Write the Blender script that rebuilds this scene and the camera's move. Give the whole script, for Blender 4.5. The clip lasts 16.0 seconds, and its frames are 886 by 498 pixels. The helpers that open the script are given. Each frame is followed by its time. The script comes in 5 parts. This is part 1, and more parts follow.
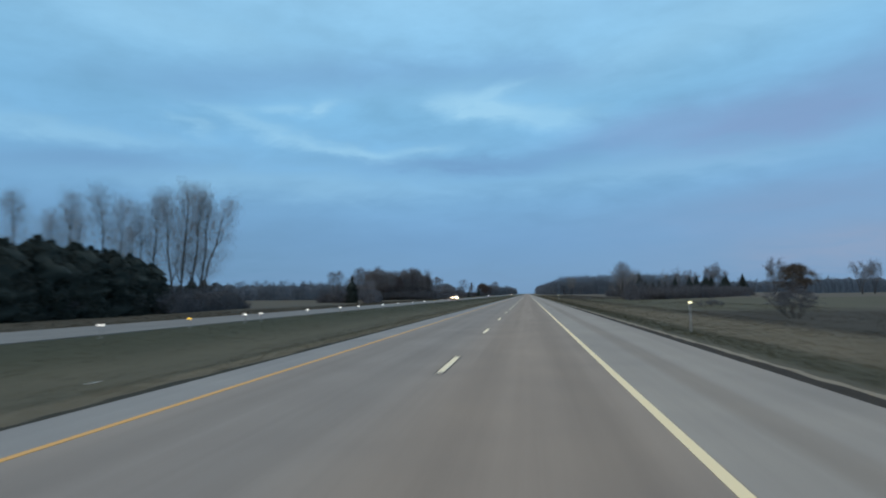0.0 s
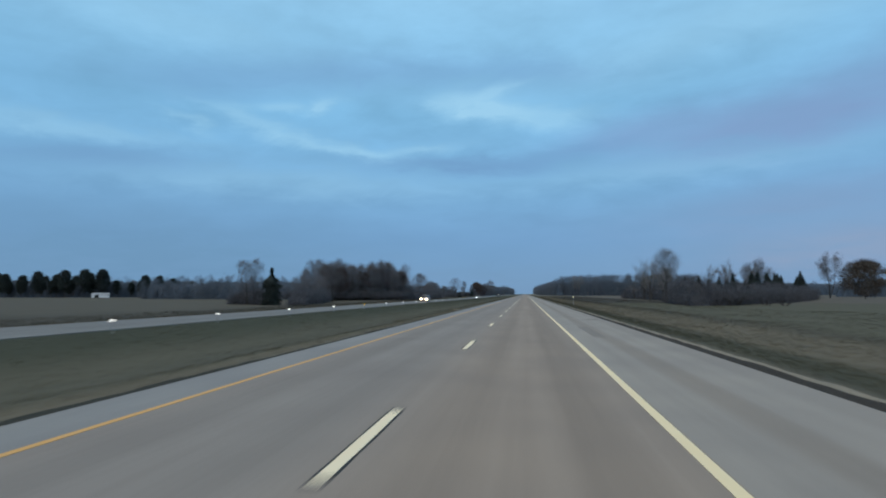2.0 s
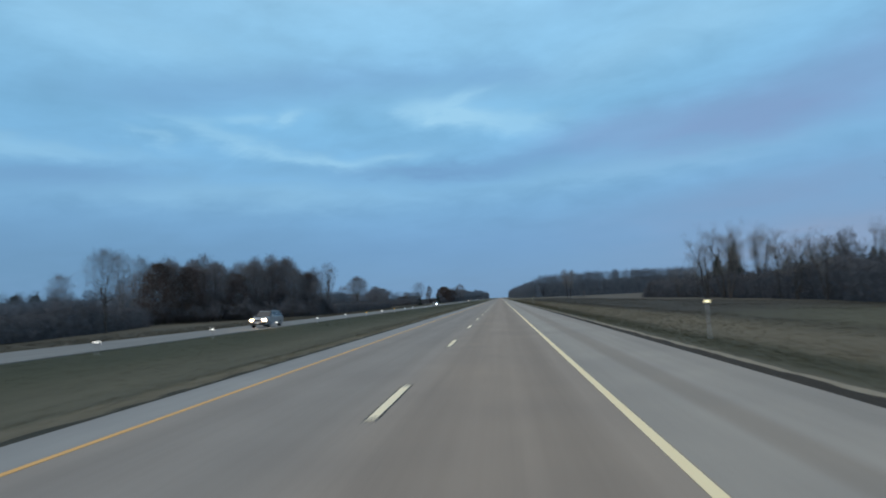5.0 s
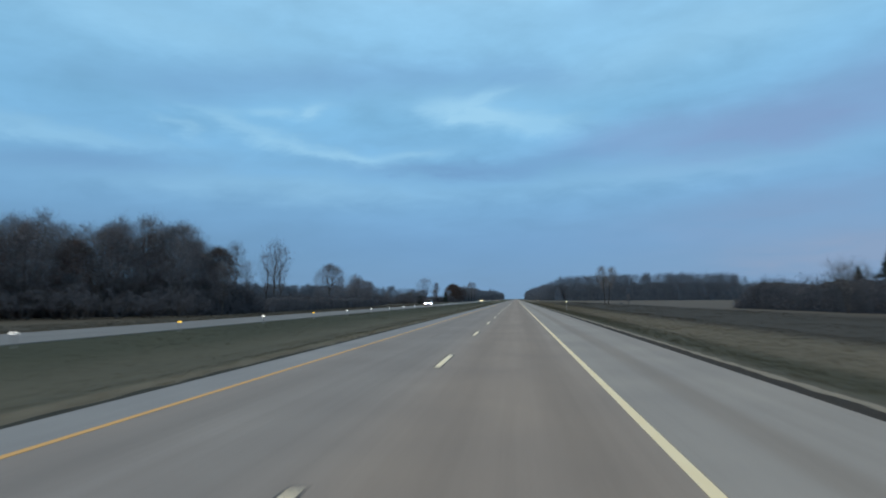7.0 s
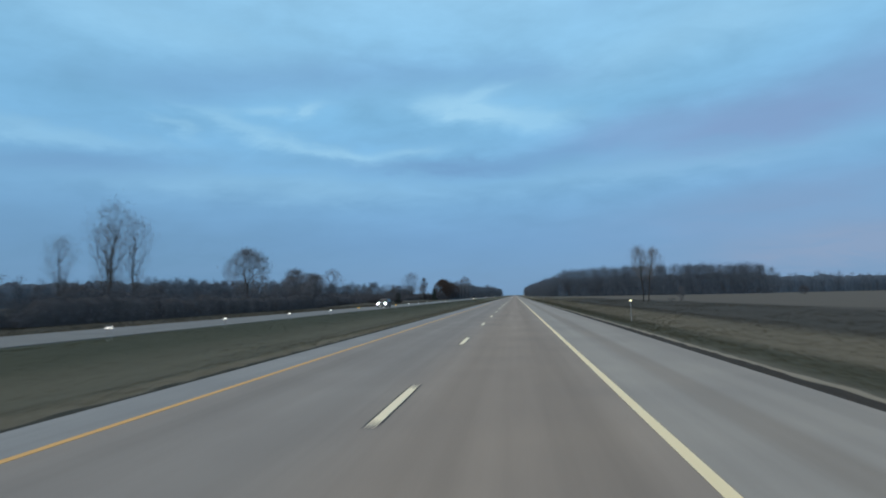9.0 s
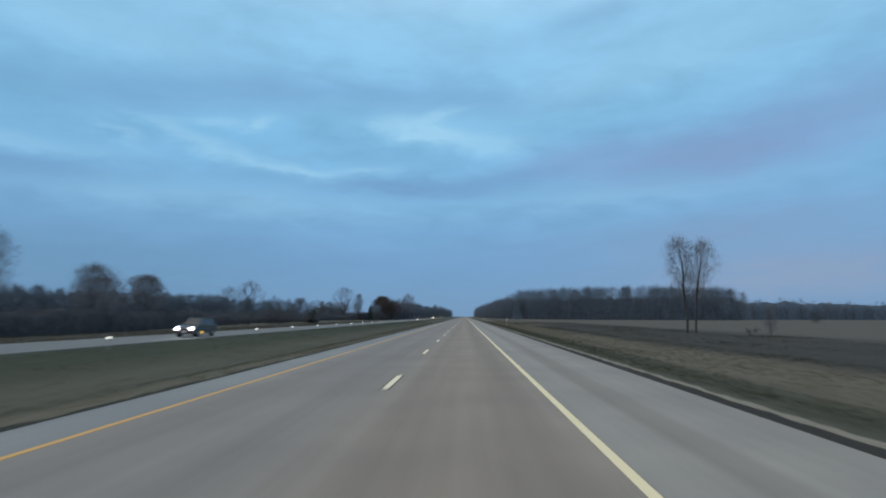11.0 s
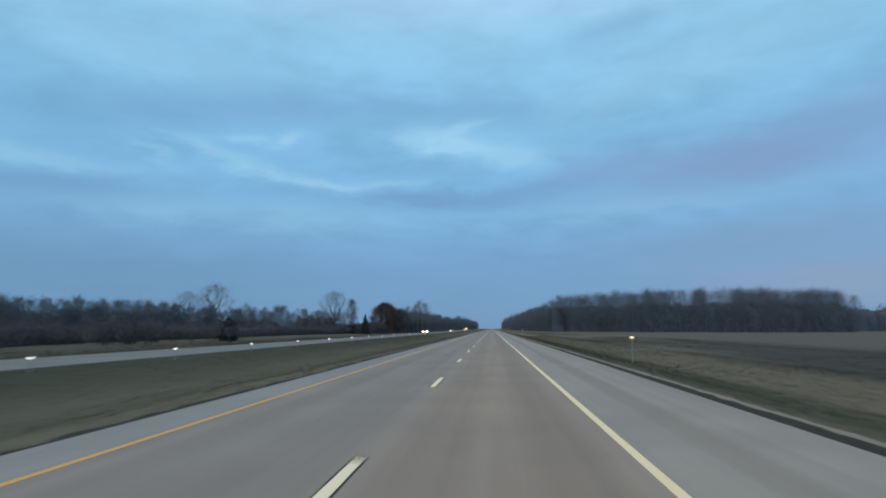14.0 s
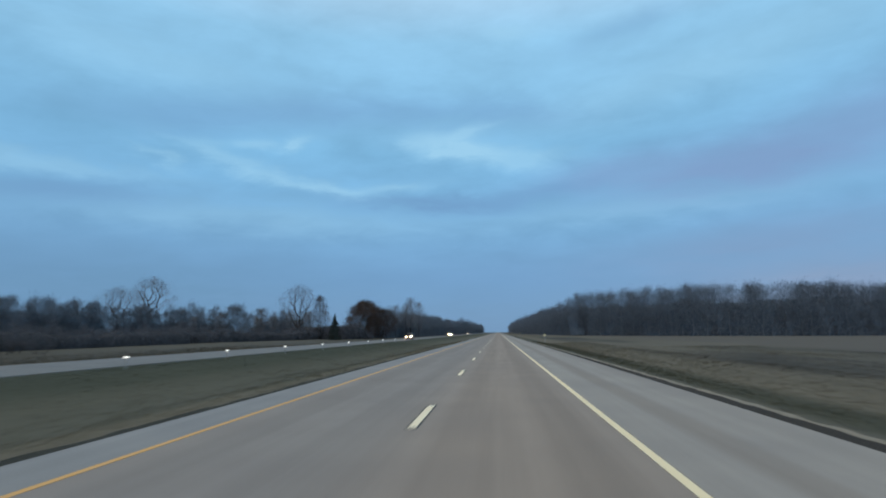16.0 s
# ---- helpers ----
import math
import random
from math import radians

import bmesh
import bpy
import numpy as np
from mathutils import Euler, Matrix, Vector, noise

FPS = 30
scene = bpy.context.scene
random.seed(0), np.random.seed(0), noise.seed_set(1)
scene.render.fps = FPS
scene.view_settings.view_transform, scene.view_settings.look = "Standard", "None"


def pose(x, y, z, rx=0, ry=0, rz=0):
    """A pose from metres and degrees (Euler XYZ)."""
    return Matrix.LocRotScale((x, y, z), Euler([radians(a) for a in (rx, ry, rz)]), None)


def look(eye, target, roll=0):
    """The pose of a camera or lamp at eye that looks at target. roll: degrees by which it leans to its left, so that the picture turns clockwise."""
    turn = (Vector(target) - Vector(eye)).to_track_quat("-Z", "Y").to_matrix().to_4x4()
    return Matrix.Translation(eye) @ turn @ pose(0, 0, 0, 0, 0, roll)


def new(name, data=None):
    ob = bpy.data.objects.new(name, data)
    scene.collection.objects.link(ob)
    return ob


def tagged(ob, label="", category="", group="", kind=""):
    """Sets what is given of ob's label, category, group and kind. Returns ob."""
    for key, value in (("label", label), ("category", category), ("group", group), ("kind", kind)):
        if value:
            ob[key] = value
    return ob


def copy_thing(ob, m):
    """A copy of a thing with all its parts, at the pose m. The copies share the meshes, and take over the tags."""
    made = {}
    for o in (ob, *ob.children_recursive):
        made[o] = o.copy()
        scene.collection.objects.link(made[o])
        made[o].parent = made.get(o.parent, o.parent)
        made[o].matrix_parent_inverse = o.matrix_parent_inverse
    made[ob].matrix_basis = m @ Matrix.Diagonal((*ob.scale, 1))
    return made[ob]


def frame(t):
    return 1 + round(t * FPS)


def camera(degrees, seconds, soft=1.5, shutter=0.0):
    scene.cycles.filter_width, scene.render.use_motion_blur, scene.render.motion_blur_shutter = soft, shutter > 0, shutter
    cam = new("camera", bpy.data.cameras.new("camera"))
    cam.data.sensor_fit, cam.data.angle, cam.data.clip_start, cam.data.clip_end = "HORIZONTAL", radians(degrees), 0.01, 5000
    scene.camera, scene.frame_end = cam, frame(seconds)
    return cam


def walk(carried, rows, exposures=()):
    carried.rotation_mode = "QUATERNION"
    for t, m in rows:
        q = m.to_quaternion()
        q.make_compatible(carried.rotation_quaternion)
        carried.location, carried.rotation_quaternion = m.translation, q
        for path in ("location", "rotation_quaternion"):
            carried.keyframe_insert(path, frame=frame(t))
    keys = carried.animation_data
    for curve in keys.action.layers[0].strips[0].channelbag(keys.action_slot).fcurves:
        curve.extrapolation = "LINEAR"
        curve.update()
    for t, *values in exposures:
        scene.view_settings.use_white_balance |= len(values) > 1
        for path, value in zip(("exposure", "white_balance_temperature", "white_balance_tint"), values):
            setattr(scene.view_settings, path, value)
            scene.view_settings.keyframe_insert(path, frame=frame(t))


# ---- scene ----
cam = camera(77.3, 16.0, soft=1.9, shutter=0.6)
PATH = [
    (0.0, pose(1.923, 0.000, 1.695, 94.69, 0.64, 8.66)),
    (0.5, pose(1.897, 13.961, 1.695, 94.31, 0.57, 8.36)),
    (1.0, pose(1.885, 27.820, 1.695, 93.99, 0.58, 8.10)),
    (1.5, pose(1.838, 41.960, 1.695, 94.11, -0.49, 8.08)),
    (2.0, pose(1.881, 55.826, 1.695, 94.65, 0.07, 8.44)),
    (2.5, pose(1.900, 69.235, 1.695, 94.83, 1.55, 8.00)),
    (3.0, pose(1.959, 82.679, 1.695, 94.55, 3.11, 7.18)),
    (3.5, pose(1.964, 96.548, 1.695, 94.83, 3.19, 6.52)),
    (4.0, pose(2.015, 110.253, 1.695, 95.42, 3.55, 6.07)),
    (6.5, pose(1.937, 179.506, 1.695, 94.99, 0.54, 6.47)),
    (7.0, pose(1.989, 193.196, 1.695, 95.18, 0.30, 7.50)),
    (7.5, pose(1.981, 207.267, 1.695, 95.04, -0.29, 8.12)),
    (8.0, pose(1.982, 221.096, 1.695, 94.56, 0.71, 8.06)),
    (10.5, pose(1.842, 289.757, 1.695, 96.19, -0.51, 4.72)),
    (11.0, pose(1.865, 303.649, 1.695, 96.93, -0.24, 2.24)),
    (11.5, pose(1.923, 317.138, 1.695, 97.68, 0.14, 1.32)),
    (12.0, pose(1.905, 330.926, 1.695, 97.72, 0.50, 0.73)),
    (12.5, pose(1.914, 344.610, 1.695, 98.28, 1.36, 1.35)),
    (13.0, pose(1.749, 358.567, 1.695, 99.02, -0.80, 3.51)),
    (13.5, pose(1.743, 372.505, 1.695, 98.74, -0.84, 4.99)),
    (14.0, pose(1.744, 385.649, 1.695, 98.16, -0.01, 4.98)),
    (14.5, pose(1.662, 399.358, 1.695, 98.43, -0.45, 4.93)),
    (15.0, pose(1.634, 412.946, 1.695, 98.89, -0.49, 5.20)),
    (15.5, pose(1.600, 426.893, 1.695, 98.91, -0.35, 5.53)),
    (16.0, pose(1.569, 440.690, 1.695, 98.55, 0.18, 5.61)),
]
walk(cam, PATH)

# ---- light: dusk under a broken overcast, sun already low behind the camera ----
SUN_EL, SUN_AZ = 9.0, 200.0
world = bpy.data.worlds.new("dusk_sky")
scene.world = world
world.use_nodes = True
WN, WL = world.node_tree.nodes, world.node_tree.links
WN.clear()


def wmath(op, a, b=None, c=None):
    n = WN.new("ShaderNodeMath")
    n.operation = op
    for i, v in enumerate((a, b, c)):
        if v is None:
            continue
        if isinstance(v, (int, float)):
            n.inputs[i].default_value = v
        else:
            WL.new(v, n.inputs[i])
    return n.outputs[0]


def wmix(fac, a, b, blend="MIX"):
    n = WN.new("ShaderNodeMix")
    n.data_type, n.blend_type = "RGBA", blend
    for sock, v in ((n.inputs[0], fac), (n.inputs[6], a), (n.inputs[7], b)):
        if isinstance(v, tuple):
            sock.default_value = (*v, 1)
        elif isinstance(v, (int, float)):
            sock.default_value = v
        else:
            WL.new(v, sock)
    return n.outputs[2]


coord = WN.new("ShaderNodeTexCoord")
split = WN.new("ShaderNodeSeparateXYZ")
WL.new(coord.outputs["Generated"], split.inputs[0])
dx, dy, dz = split.outputs
AZ = wmath("MULTIPLY", wmath("ARCTAN2", dx, dy), 57.2958)
EL = wmath("MULTIPLY", wmath("ARCSINE", dz), 57.2958)

sky = WN.new("ShaderNodeTexSky")
sky.sky_type, sky.sun_disc = "NISHITA", False
sky.sun_elevation, sky.sun_rotation = radians(SUN_EL), radians(SUN_AZ)
sky.air_density, sky.dust_density, sky.ozone_density = 1.0, 2.0, 2.0

# cloud deck: its colour from the horizon to the zenith
ramp = WN.new("ShaderNodeValToRGB")
WL.new(wmath("DIVIDE", wmath("MAXIMUM", EL, 0.0), 90.0), ramp.inputs[0])
stops = [(0.0, (0.181, 0.322, 0.514)), (0.06, (0.174, 0.360, 0.612)), (0.13, (0.190, 0.420, 0.680)), (0.20, (0.209, 0.477, 0.742)),
         (0.32, (0.290, 0.579, 0.835)), (0.50, (0.62, 0.72, 0.82)), (1.0, (0.98, 0.93, 0.88))]
ramp.color_ramp.elements[0].position, ramp.color_ramp.elements[0].color = stops[0][0], (*stops[0][1], 1)
ramp.color_ramp.elements[1].position, ramp.color_ramp.elements[1].color = stops[-1][0], (*stops[-1][1], 1)
for p_, c_ in stops[1:-1]:
    e_ = ramp.color_ramp.elements.new(p_)
    e_.color = (*c_, 1)
deck = ramp.outputs[0]

# layered cloud texture on a flat deck overhead, so that it shrinks towards the horizon
inv = wmath("DIVIDE", 1.0, wmath("ADD", wmath("MAXIMUM", dz, 0.0), 0.20))
flat = WN.new("ShaderNodeCombineXYZ")
WL.new(wmath("MULTIPLY", dx, inv), flat.inputs[0])
WL.new(wmath("MULTIPLY", wmath("MULTIPLY", dy, inv), 1.25), flat.inputs[1])


def wnoise(scale, detail, rough, dist):
    n = WN.new("ShaderNodeTexNoise")
    WL.new(flat.outputs[0], n.inputs["Vector"])
    n.inputs["Scale"].default_value, n.inputs["Detail"].default_value = scale, detail
    n.inputs["Roughness"].default_value, n.inputs["Distortion"].default_value = rough, dist
    return n.outputs[0]


broad, fine = wnoise(1.1, 3, 0.5, 0.4), wnoise(3.2, 7, 0.56, 0.6)
# thin layers drawn out along the horizon, rising a little to the right
layer = WN.new("ShaderNodeCombineXYZ")
WL.new(wmath("MULTIPLY", AZ, 0.085), layer.inputs[0])
WL.new(wmath("SUBTRACT", wmath("MULTIPLY", EL, 0.24), wmath("MULTIPLY", AZ, 0.012)), layer.inputs[1])


def layered(scale, detail, shift):
    n = WN.new("ShaderNodeTexNoise")
    at = WN.new("ShaderNodeVectorMath")
    at.operation = "ADD"
    WL.new(layer.outputs[0], at.inputs[0])
    at.inputs[1].default_value = (shift, shift * 0.7, 0)
    WL.new(at.outputs[0], n.inputs["Vector"])
    n.inputs["Scale"].default_value, n.inputs["Detail"].default_value, n.inputs["Roughness"].default_value = scale, detail, 0.55
    return n.outputs[0]


bands, drift = layered(0.8, 5, 3.0), layered(2.2, 6, 11.0)
calm = wmath("MINIMUM", wmath("ADD", 0.12, wmath("DIVIDE", wmath("MAXIMUM", EL, 0.0), 18.0)), 1.0)
light = wmath("ADD", wmath("MULTIPLY", wmath("SUBTRACT", broad, 0.5), 0.40), wmath("MULTIPLY", wmath("SUBTRACT", fine, 0.5), 0.30))
light = wmath("ADD", light, wmath("ADD", wmath("MULTIPLY", wmath("SUBTRACT", bands, 0.5), 0.26), wmath("MULTIPLY", wmath("SUBTRACT", drift, 0.5), 0.22)))
lift = wmath("ADD", 1.04, wmath("MULTIPLY", light, calm))
lifted = WN.new("ShaderNodeVectorMath")
lifted.operation = "SCALE"
WL.new(deck, lifted.inputs[0])
WL.new(lift, lifted.inputs["Scale"])
cloud = lifted.outputs[0]


def patch(az, el, wide, high, tilt, ragged):
    """A soft cloud shape round one heading: 0 outside, 1 in its middle, torn by the fine noise."""
    u = wmath("ADD", wmath("SUBTRACT", AZ, az), wmath("MULTIPLY", wmath("SUBTRACT", drift, 0.5), 7.0))
    v = wmath("ADD", wmath("SUBTRACT", EL, el), wmath("ADD", wmath("MULTIPLY", wmath("SUBTRACT", fine, 0.5), 2.2), wmath("MULTIPLY", wmath("SUBTRACT", drift, 0.5), 1.6)))
    c_, s_ = math.cos(radians(tilt)), math.sin(radians(tilt))
    a = wmath("DIVIDE", wmath("ADD", wmath("MULTIPLY", u, c_), wmath("MULTIPLY", v, s_)), wide)
    b = wmath("DIVIDE", wmath("SUBTRACT", wmath("MULTIPLY", v, c_), wmath("MULTIPLY", u, s_)), high)
    r = wmath("ADD", wmath("ADD", wmath("MULTIPLY", a, a), wmath("MULTIPLY", b, b)), wmath("MULTIPLY", wmath("SUBTRACT", fine, 0.5), -ragged))
    return wmath("POWER", 2.718, wmath("MULTIPLY", wmath("MAXIMUM", r, 0.0), -1.0))


PALE, SLATE, MAUVE, DUSKY, TEAL, ROSE = (0.36, 0.66, 0.89), (0.165, 0.335, 0.585), (0.222, 0.322, 0.560), (0.215, 0.335, 0.545), (0.145, 0.300, 0.490), (0.275, 0.36, 0.535)
for az, el, wide, high, tilt, ragged, amount, tone in (
        # broad bodies
        (-30.0, 20.6, 13.0, 1.9, 8, 2.5, 0.42, SLATE), (-13.0, 22.2, 11.0, 1.8, 0, 2.5, 0.36, SLATE), (2.0, 22.2, 8.0, 1.3, -4, 2.5, 0.40, SLATE), (14.0, 28.8, 6.0, 1.0, 10, 3.0, 0.34, SLATE),
        (20.0, 24.0, 15.0, 2.4, 9, 2.0, 0.34, PALE), (-36.0, 24.5, 12.0, 1.8, -4, 2.0, 0.25, PALE), (16.0, 12.0, 16.0, 1.2, 2, 1.2, 0.26, PALE), (-25.0, 11.0, 17.0, 1.5, 0, 1.5, 0.34, PALE),
        (-43.0, 14.3, 9.0, 0.8, -2, 1.5, 0.42, PALE), (-41.0, 12.1, 8.0, 1.0, 4, 1.5, 0.55, SLATE), (-5.0, 5.0, 24.0, 2.4, 0, 1.5, 0.45, SLATE), (12.0, 15.6, 7.0, 1.6, 4, 1.0, 0.45, MAUVE),
        (23.0, 15.2, 11.0, 2.6, 3, 1.0, 0.65, MAUVE), (35.0, 17.6, 10.0, 3.0, 8, 1.0, 0.50, MAUVE), (26.0, 8.3, 15.0, 2.0, 5, 1.2, 0.60, DUSKY), (31.0, 4.0, 14.0, 2.6, 2, 1.5, 0.70, ROSE),
        (-38.0, 4.0, 20.0, 5.0, 0, 1.5, 0.70, TEAL), (-6.5, 13.2, 9.0, 0.75, -1, 1.2, 0.75, SLATE), (4.5, 14.1, 6.5, 1.0, 8, 1.5, 0.55, SLATE),
        # bright breaks
        (-4.5, 18.8, 4.4, 1.35, -4, 4.0, 0.90, PALE), (-7.8, 19.5, 1.7, 0.8, 20, 3.0, 0.60, PALE), (-3.0, 20.6, 2.3, 0.5, 12, 3.0, 0.60, PALE), (2.2, 17.9, 5.0, 0.9, -5, 2.5, 0.55, PALE),
        (-28.3, 16.7, 3.8, 0.75, -17, 2.5, 0.58, PALE), (-21.6, 15.2, 4.2, 0.7, -10, 2.5, 0.58, PALE), (-16.6, 14.4, 3.2, 0.62, -5, 2.0, 0.58, PALE), (-10.5, 14.9, 3.8, 0.5, 5, 2.0, 0.46, PALE),
        (-20.9, 18.8, 1.3, 0.6, 20, 3.0, 0.65, PALE), (-25.5, 18.3, 2.6, 0.45, 4, 2.5, 0.45, PALE), (-33.5, 16.0, 2.2, 0.5, -20, 2.5, 0.40, PALE), (0.8, 29.5, 2.6, 0.9, 0, 3.0, 0.50, PALE)):
    cloud = wmix(wmath("MULTIPLY", patch(az, el, wide, high, tilt, ragged), amount), cloud, tone)
clear = WN.new("ShaderNodeVectorMath")
clear.operation = "SCALE"
WL.new(sky.outputs[0], clear.inputs[0])
clear.inputs["Scale"].default_value = 0.10
whole = wmix(0.94, clear.outputs[0], cloud)
back = WN.new("ShaderNodeBackground")
WL.new(whole, back.inputs[0])
back.inputs[1].default_value = 1.0
WL.new(back.outputs[0], WN.new("ShaderNodeOutputWorld").inputs[0])

glow = bpy.data.lights.new("sun", "SUN")
glow.energy, glow.angle, glow.color = 0.5, radians(40), (1.0, 0.86, 0.72)
sun = new("sun", glow)
sun.matrix_world = look((0, 0, 60), Vector((0, 0, 60)) - Vector((math.sin(radians(SUN_AZ)) * math.cos(radians(22)), math.cos(radians(SUN_AZ)) * math.cos(radians(22)), math.sin(radians(22)))))


# ---- materials ----
def shader(name, rough=0.8, metal=0.0, spec=0.3):
    m = bpy.data.materials.new(name)
    m.use_nodes = True
    b = m.node_tree.nodes["Principled BSDF"]
    b.inputs["Roughness"].default_value, b.inputs["Metallic"].default_value = rough, metal
    b.inputs["Specular IOR Level"].default_value = spec
    return m, m.node_tree.nodes, m.node_tree.links, b


def place(nodes, links, stretch=(1, 1, 1)):
    g = nodes.new("ShaderNodeNewGeometry")
    mp = nodes.new("ShaderNodeMapping")
    mp.inputs["Scale"].default_value = stretch
    links.new(g.outputs["Position"], mp.inputs[0])
    return mp.outputs[0]


def noise_of(nodes, links, vec, scale, detail=4, rough=0.55):
    n = nodes.new("ShaderNodeTexNoise")
    links.new(vec, n.inputs["Vector"])
    n.inputs["Scale"].default_value, n.inputs["Detail"].default_value, n.inputs["Roughness"].default_value = scale, detail, rough
    return n.outputs[0]


def ramp_of(nodes, links, fac, points):
    r = nodes.new("ShaderNodeValToRGB")
    els = r.color_ramp.elements
    els[0].position, els[0].color = points[0][0], (*points[0][1], 1)
    els[1].position, els[1].color = points[-1][0], (*points[-1][1], 1)
    for p_, c_ in points[1:-1]:
        els.new(p_).color = (*c_, 1)
    links.new(fac, r.inputs[0])
    return r.outputs[0]


def mul(nodes, links, a, b, fac=1.0, blend="MULTIPLY"):
    n = nodes.new("ShaderNodeMix")
    n.data_type, n.blend_type = "RGBA", blend
    for sock, v in ((n.inputs[0], fac), (n.inputs[6], a), (n.inputs[7], b)):
        if isinstance(v, tuple):
            sock.default_value = (*v, 1)
        elif isinstance(v, (int, float)):
            sock.default_value = v
        else:
            links.new(v, sock)
    return n.outputs[2]


def calc(nodes, links, op, a, b):
    n = nodes.new("ShaderNodeMath")
    n.operation = op
    for i, v in enumerate((a, b)):
        if isinstance(v, (int, float)):
            n.inputs[i].default_value = v
        else:
            links.new(v, n.inputs[i])
    return n.outputs[0]


def relief(nodes, links, b, height, strength, dist):
    bump = nodes.new("ShaderNodeBump")
    bump.inputs["Strength"].default_value, bump.inputs["Distance"].default_value = strength, dist
    links.new(height, bump.inputs["Height"])
    links.new(bump.outputs[0], b.inputs["Normal"])


def plain(name, c1, c2, scale=3.0, rough=0.7, metal=0.0, spec=0.3, each=0.0, bump=0.0):
    """Two tones mixed by noise; each: how far copies differ in brightness."""
    m, N, L, b = shader(name, rough, metal, spec)
    vec = place(N, L)
    f = noise_of(N, L, vec, scale, 5)
    col = ramp_of(N, L, f, [(0.3, c1), (0.7, c2)])
    if each:
        info = N.new("ShaderNodeObjectInfo")
        r = calc(N, L, "ADD", calc(N, L, "MULTIPLY", info.outputs["Random"], each), 1 - each / 2)
        v = N.new("ShaderNodeVectorMath")
        v.operation = "SCALE"
        L.new(col, v.inputs[0])
        L.new(r, v.inputs["Scale"])
        col = v.outputs[0]
    L.new(col, b.inputs["Base Color"])
    if bump:
        relief(N, L, b, noise_of(N, L, vec, scale * 6, 3), bump, 0.02)
    return m


def foliage(name, c1, c2, rough=0.85):
    """Leaves, needles and twigs: every loose piece in its own tone."""
    m, N, L, b = shader(name, rough, 0, 0.15)
    g = N.new("ShaderNodeNewGeometry")
    info = N.new("ShaderNodeObjectInfo")
    f = calc(N, L, "ADD", calc(N, L, "MULTIPLY", g.outputs["Random Per Island"], 0.65), calc(N, L, "MULTIPLY", info.outputs["Random"], 0.35))
    L.new(ramp_of(N, L, f, [(0.0, c1), (1.0, c2)]), b.inputs["Base Color"])
    return m


def pavement(name, base, patchy, dark, lanes=(), spec=0.25):
    """Worn concrete: aggregate speckle, long drags along the traffic, blotches; lanes: (centre, half width, tone) of
    worn tracks and painted lane tints.
    """
    m, N, L, b = shader(name, 0.88, 0, spec)
    vec, drag = place(N, L), place(N, L, (1.0, 0.02, 1.0))
    blot, speck, streak = noise_of(N, L, vec, 0.35, 4), noise_of(N, L, vec, 60, 3), noise_of(N, L, drag, 2.2, 5, 0.6)
    col = ramp_of(N, L, streak, [(0.25, dark), (0.5, base), (0.8, patchy)])
    col = mul(N, L, col, ramp_of(N, L, blot, [(0.25, (0.86, 0.86, 0.87)), (0.75, (1.08, 1.07, 1.05))]))
    col = mul(N, L, col, ramp_of(N, L, speck, [(0.3, (0.85, 0.85, 0.85)), (0.7, (1.12, 1.12, 1.12))]))
    geo = N.new("ShaderNodeNewGeometry")
    sep = N.new("ShaderNodeSeparateXYZ")
    L.new(geo.outputs["Position"], sep.inputs[0])
    wob = calc(N, L, "ADD", sep.outputs[0], calc(N, L, "MULTIPLY", calc(N, L, "SUBTRACT", noise_of(N, L, drag, 1.3, 3), 0.5), 0.25))
    for cx, half, tone in lanes:
        d = calc(N, L, "DIVIDE", calc(N, L, "SUBTRACT", wob, cx), half)
        k = calc(N, L, "POWER", 2.718, calc(N, L, "MULTIPLY", calc(N, L, "POWER", calc(N, L, "ABSOLUTE", d, 0), 4.0), -1.0))
        col = mul(N, L, col, tone, calc(N, L, "MULTIPLY", k, calc(N, L, "ADD", 0.55, calc(N, L, "MULTIPLY", blot, 0.7))))
    L.new(col, b.inputs["Base Color"])
    relief(N, L, b, speck, 0.35, 0.004)
    return m


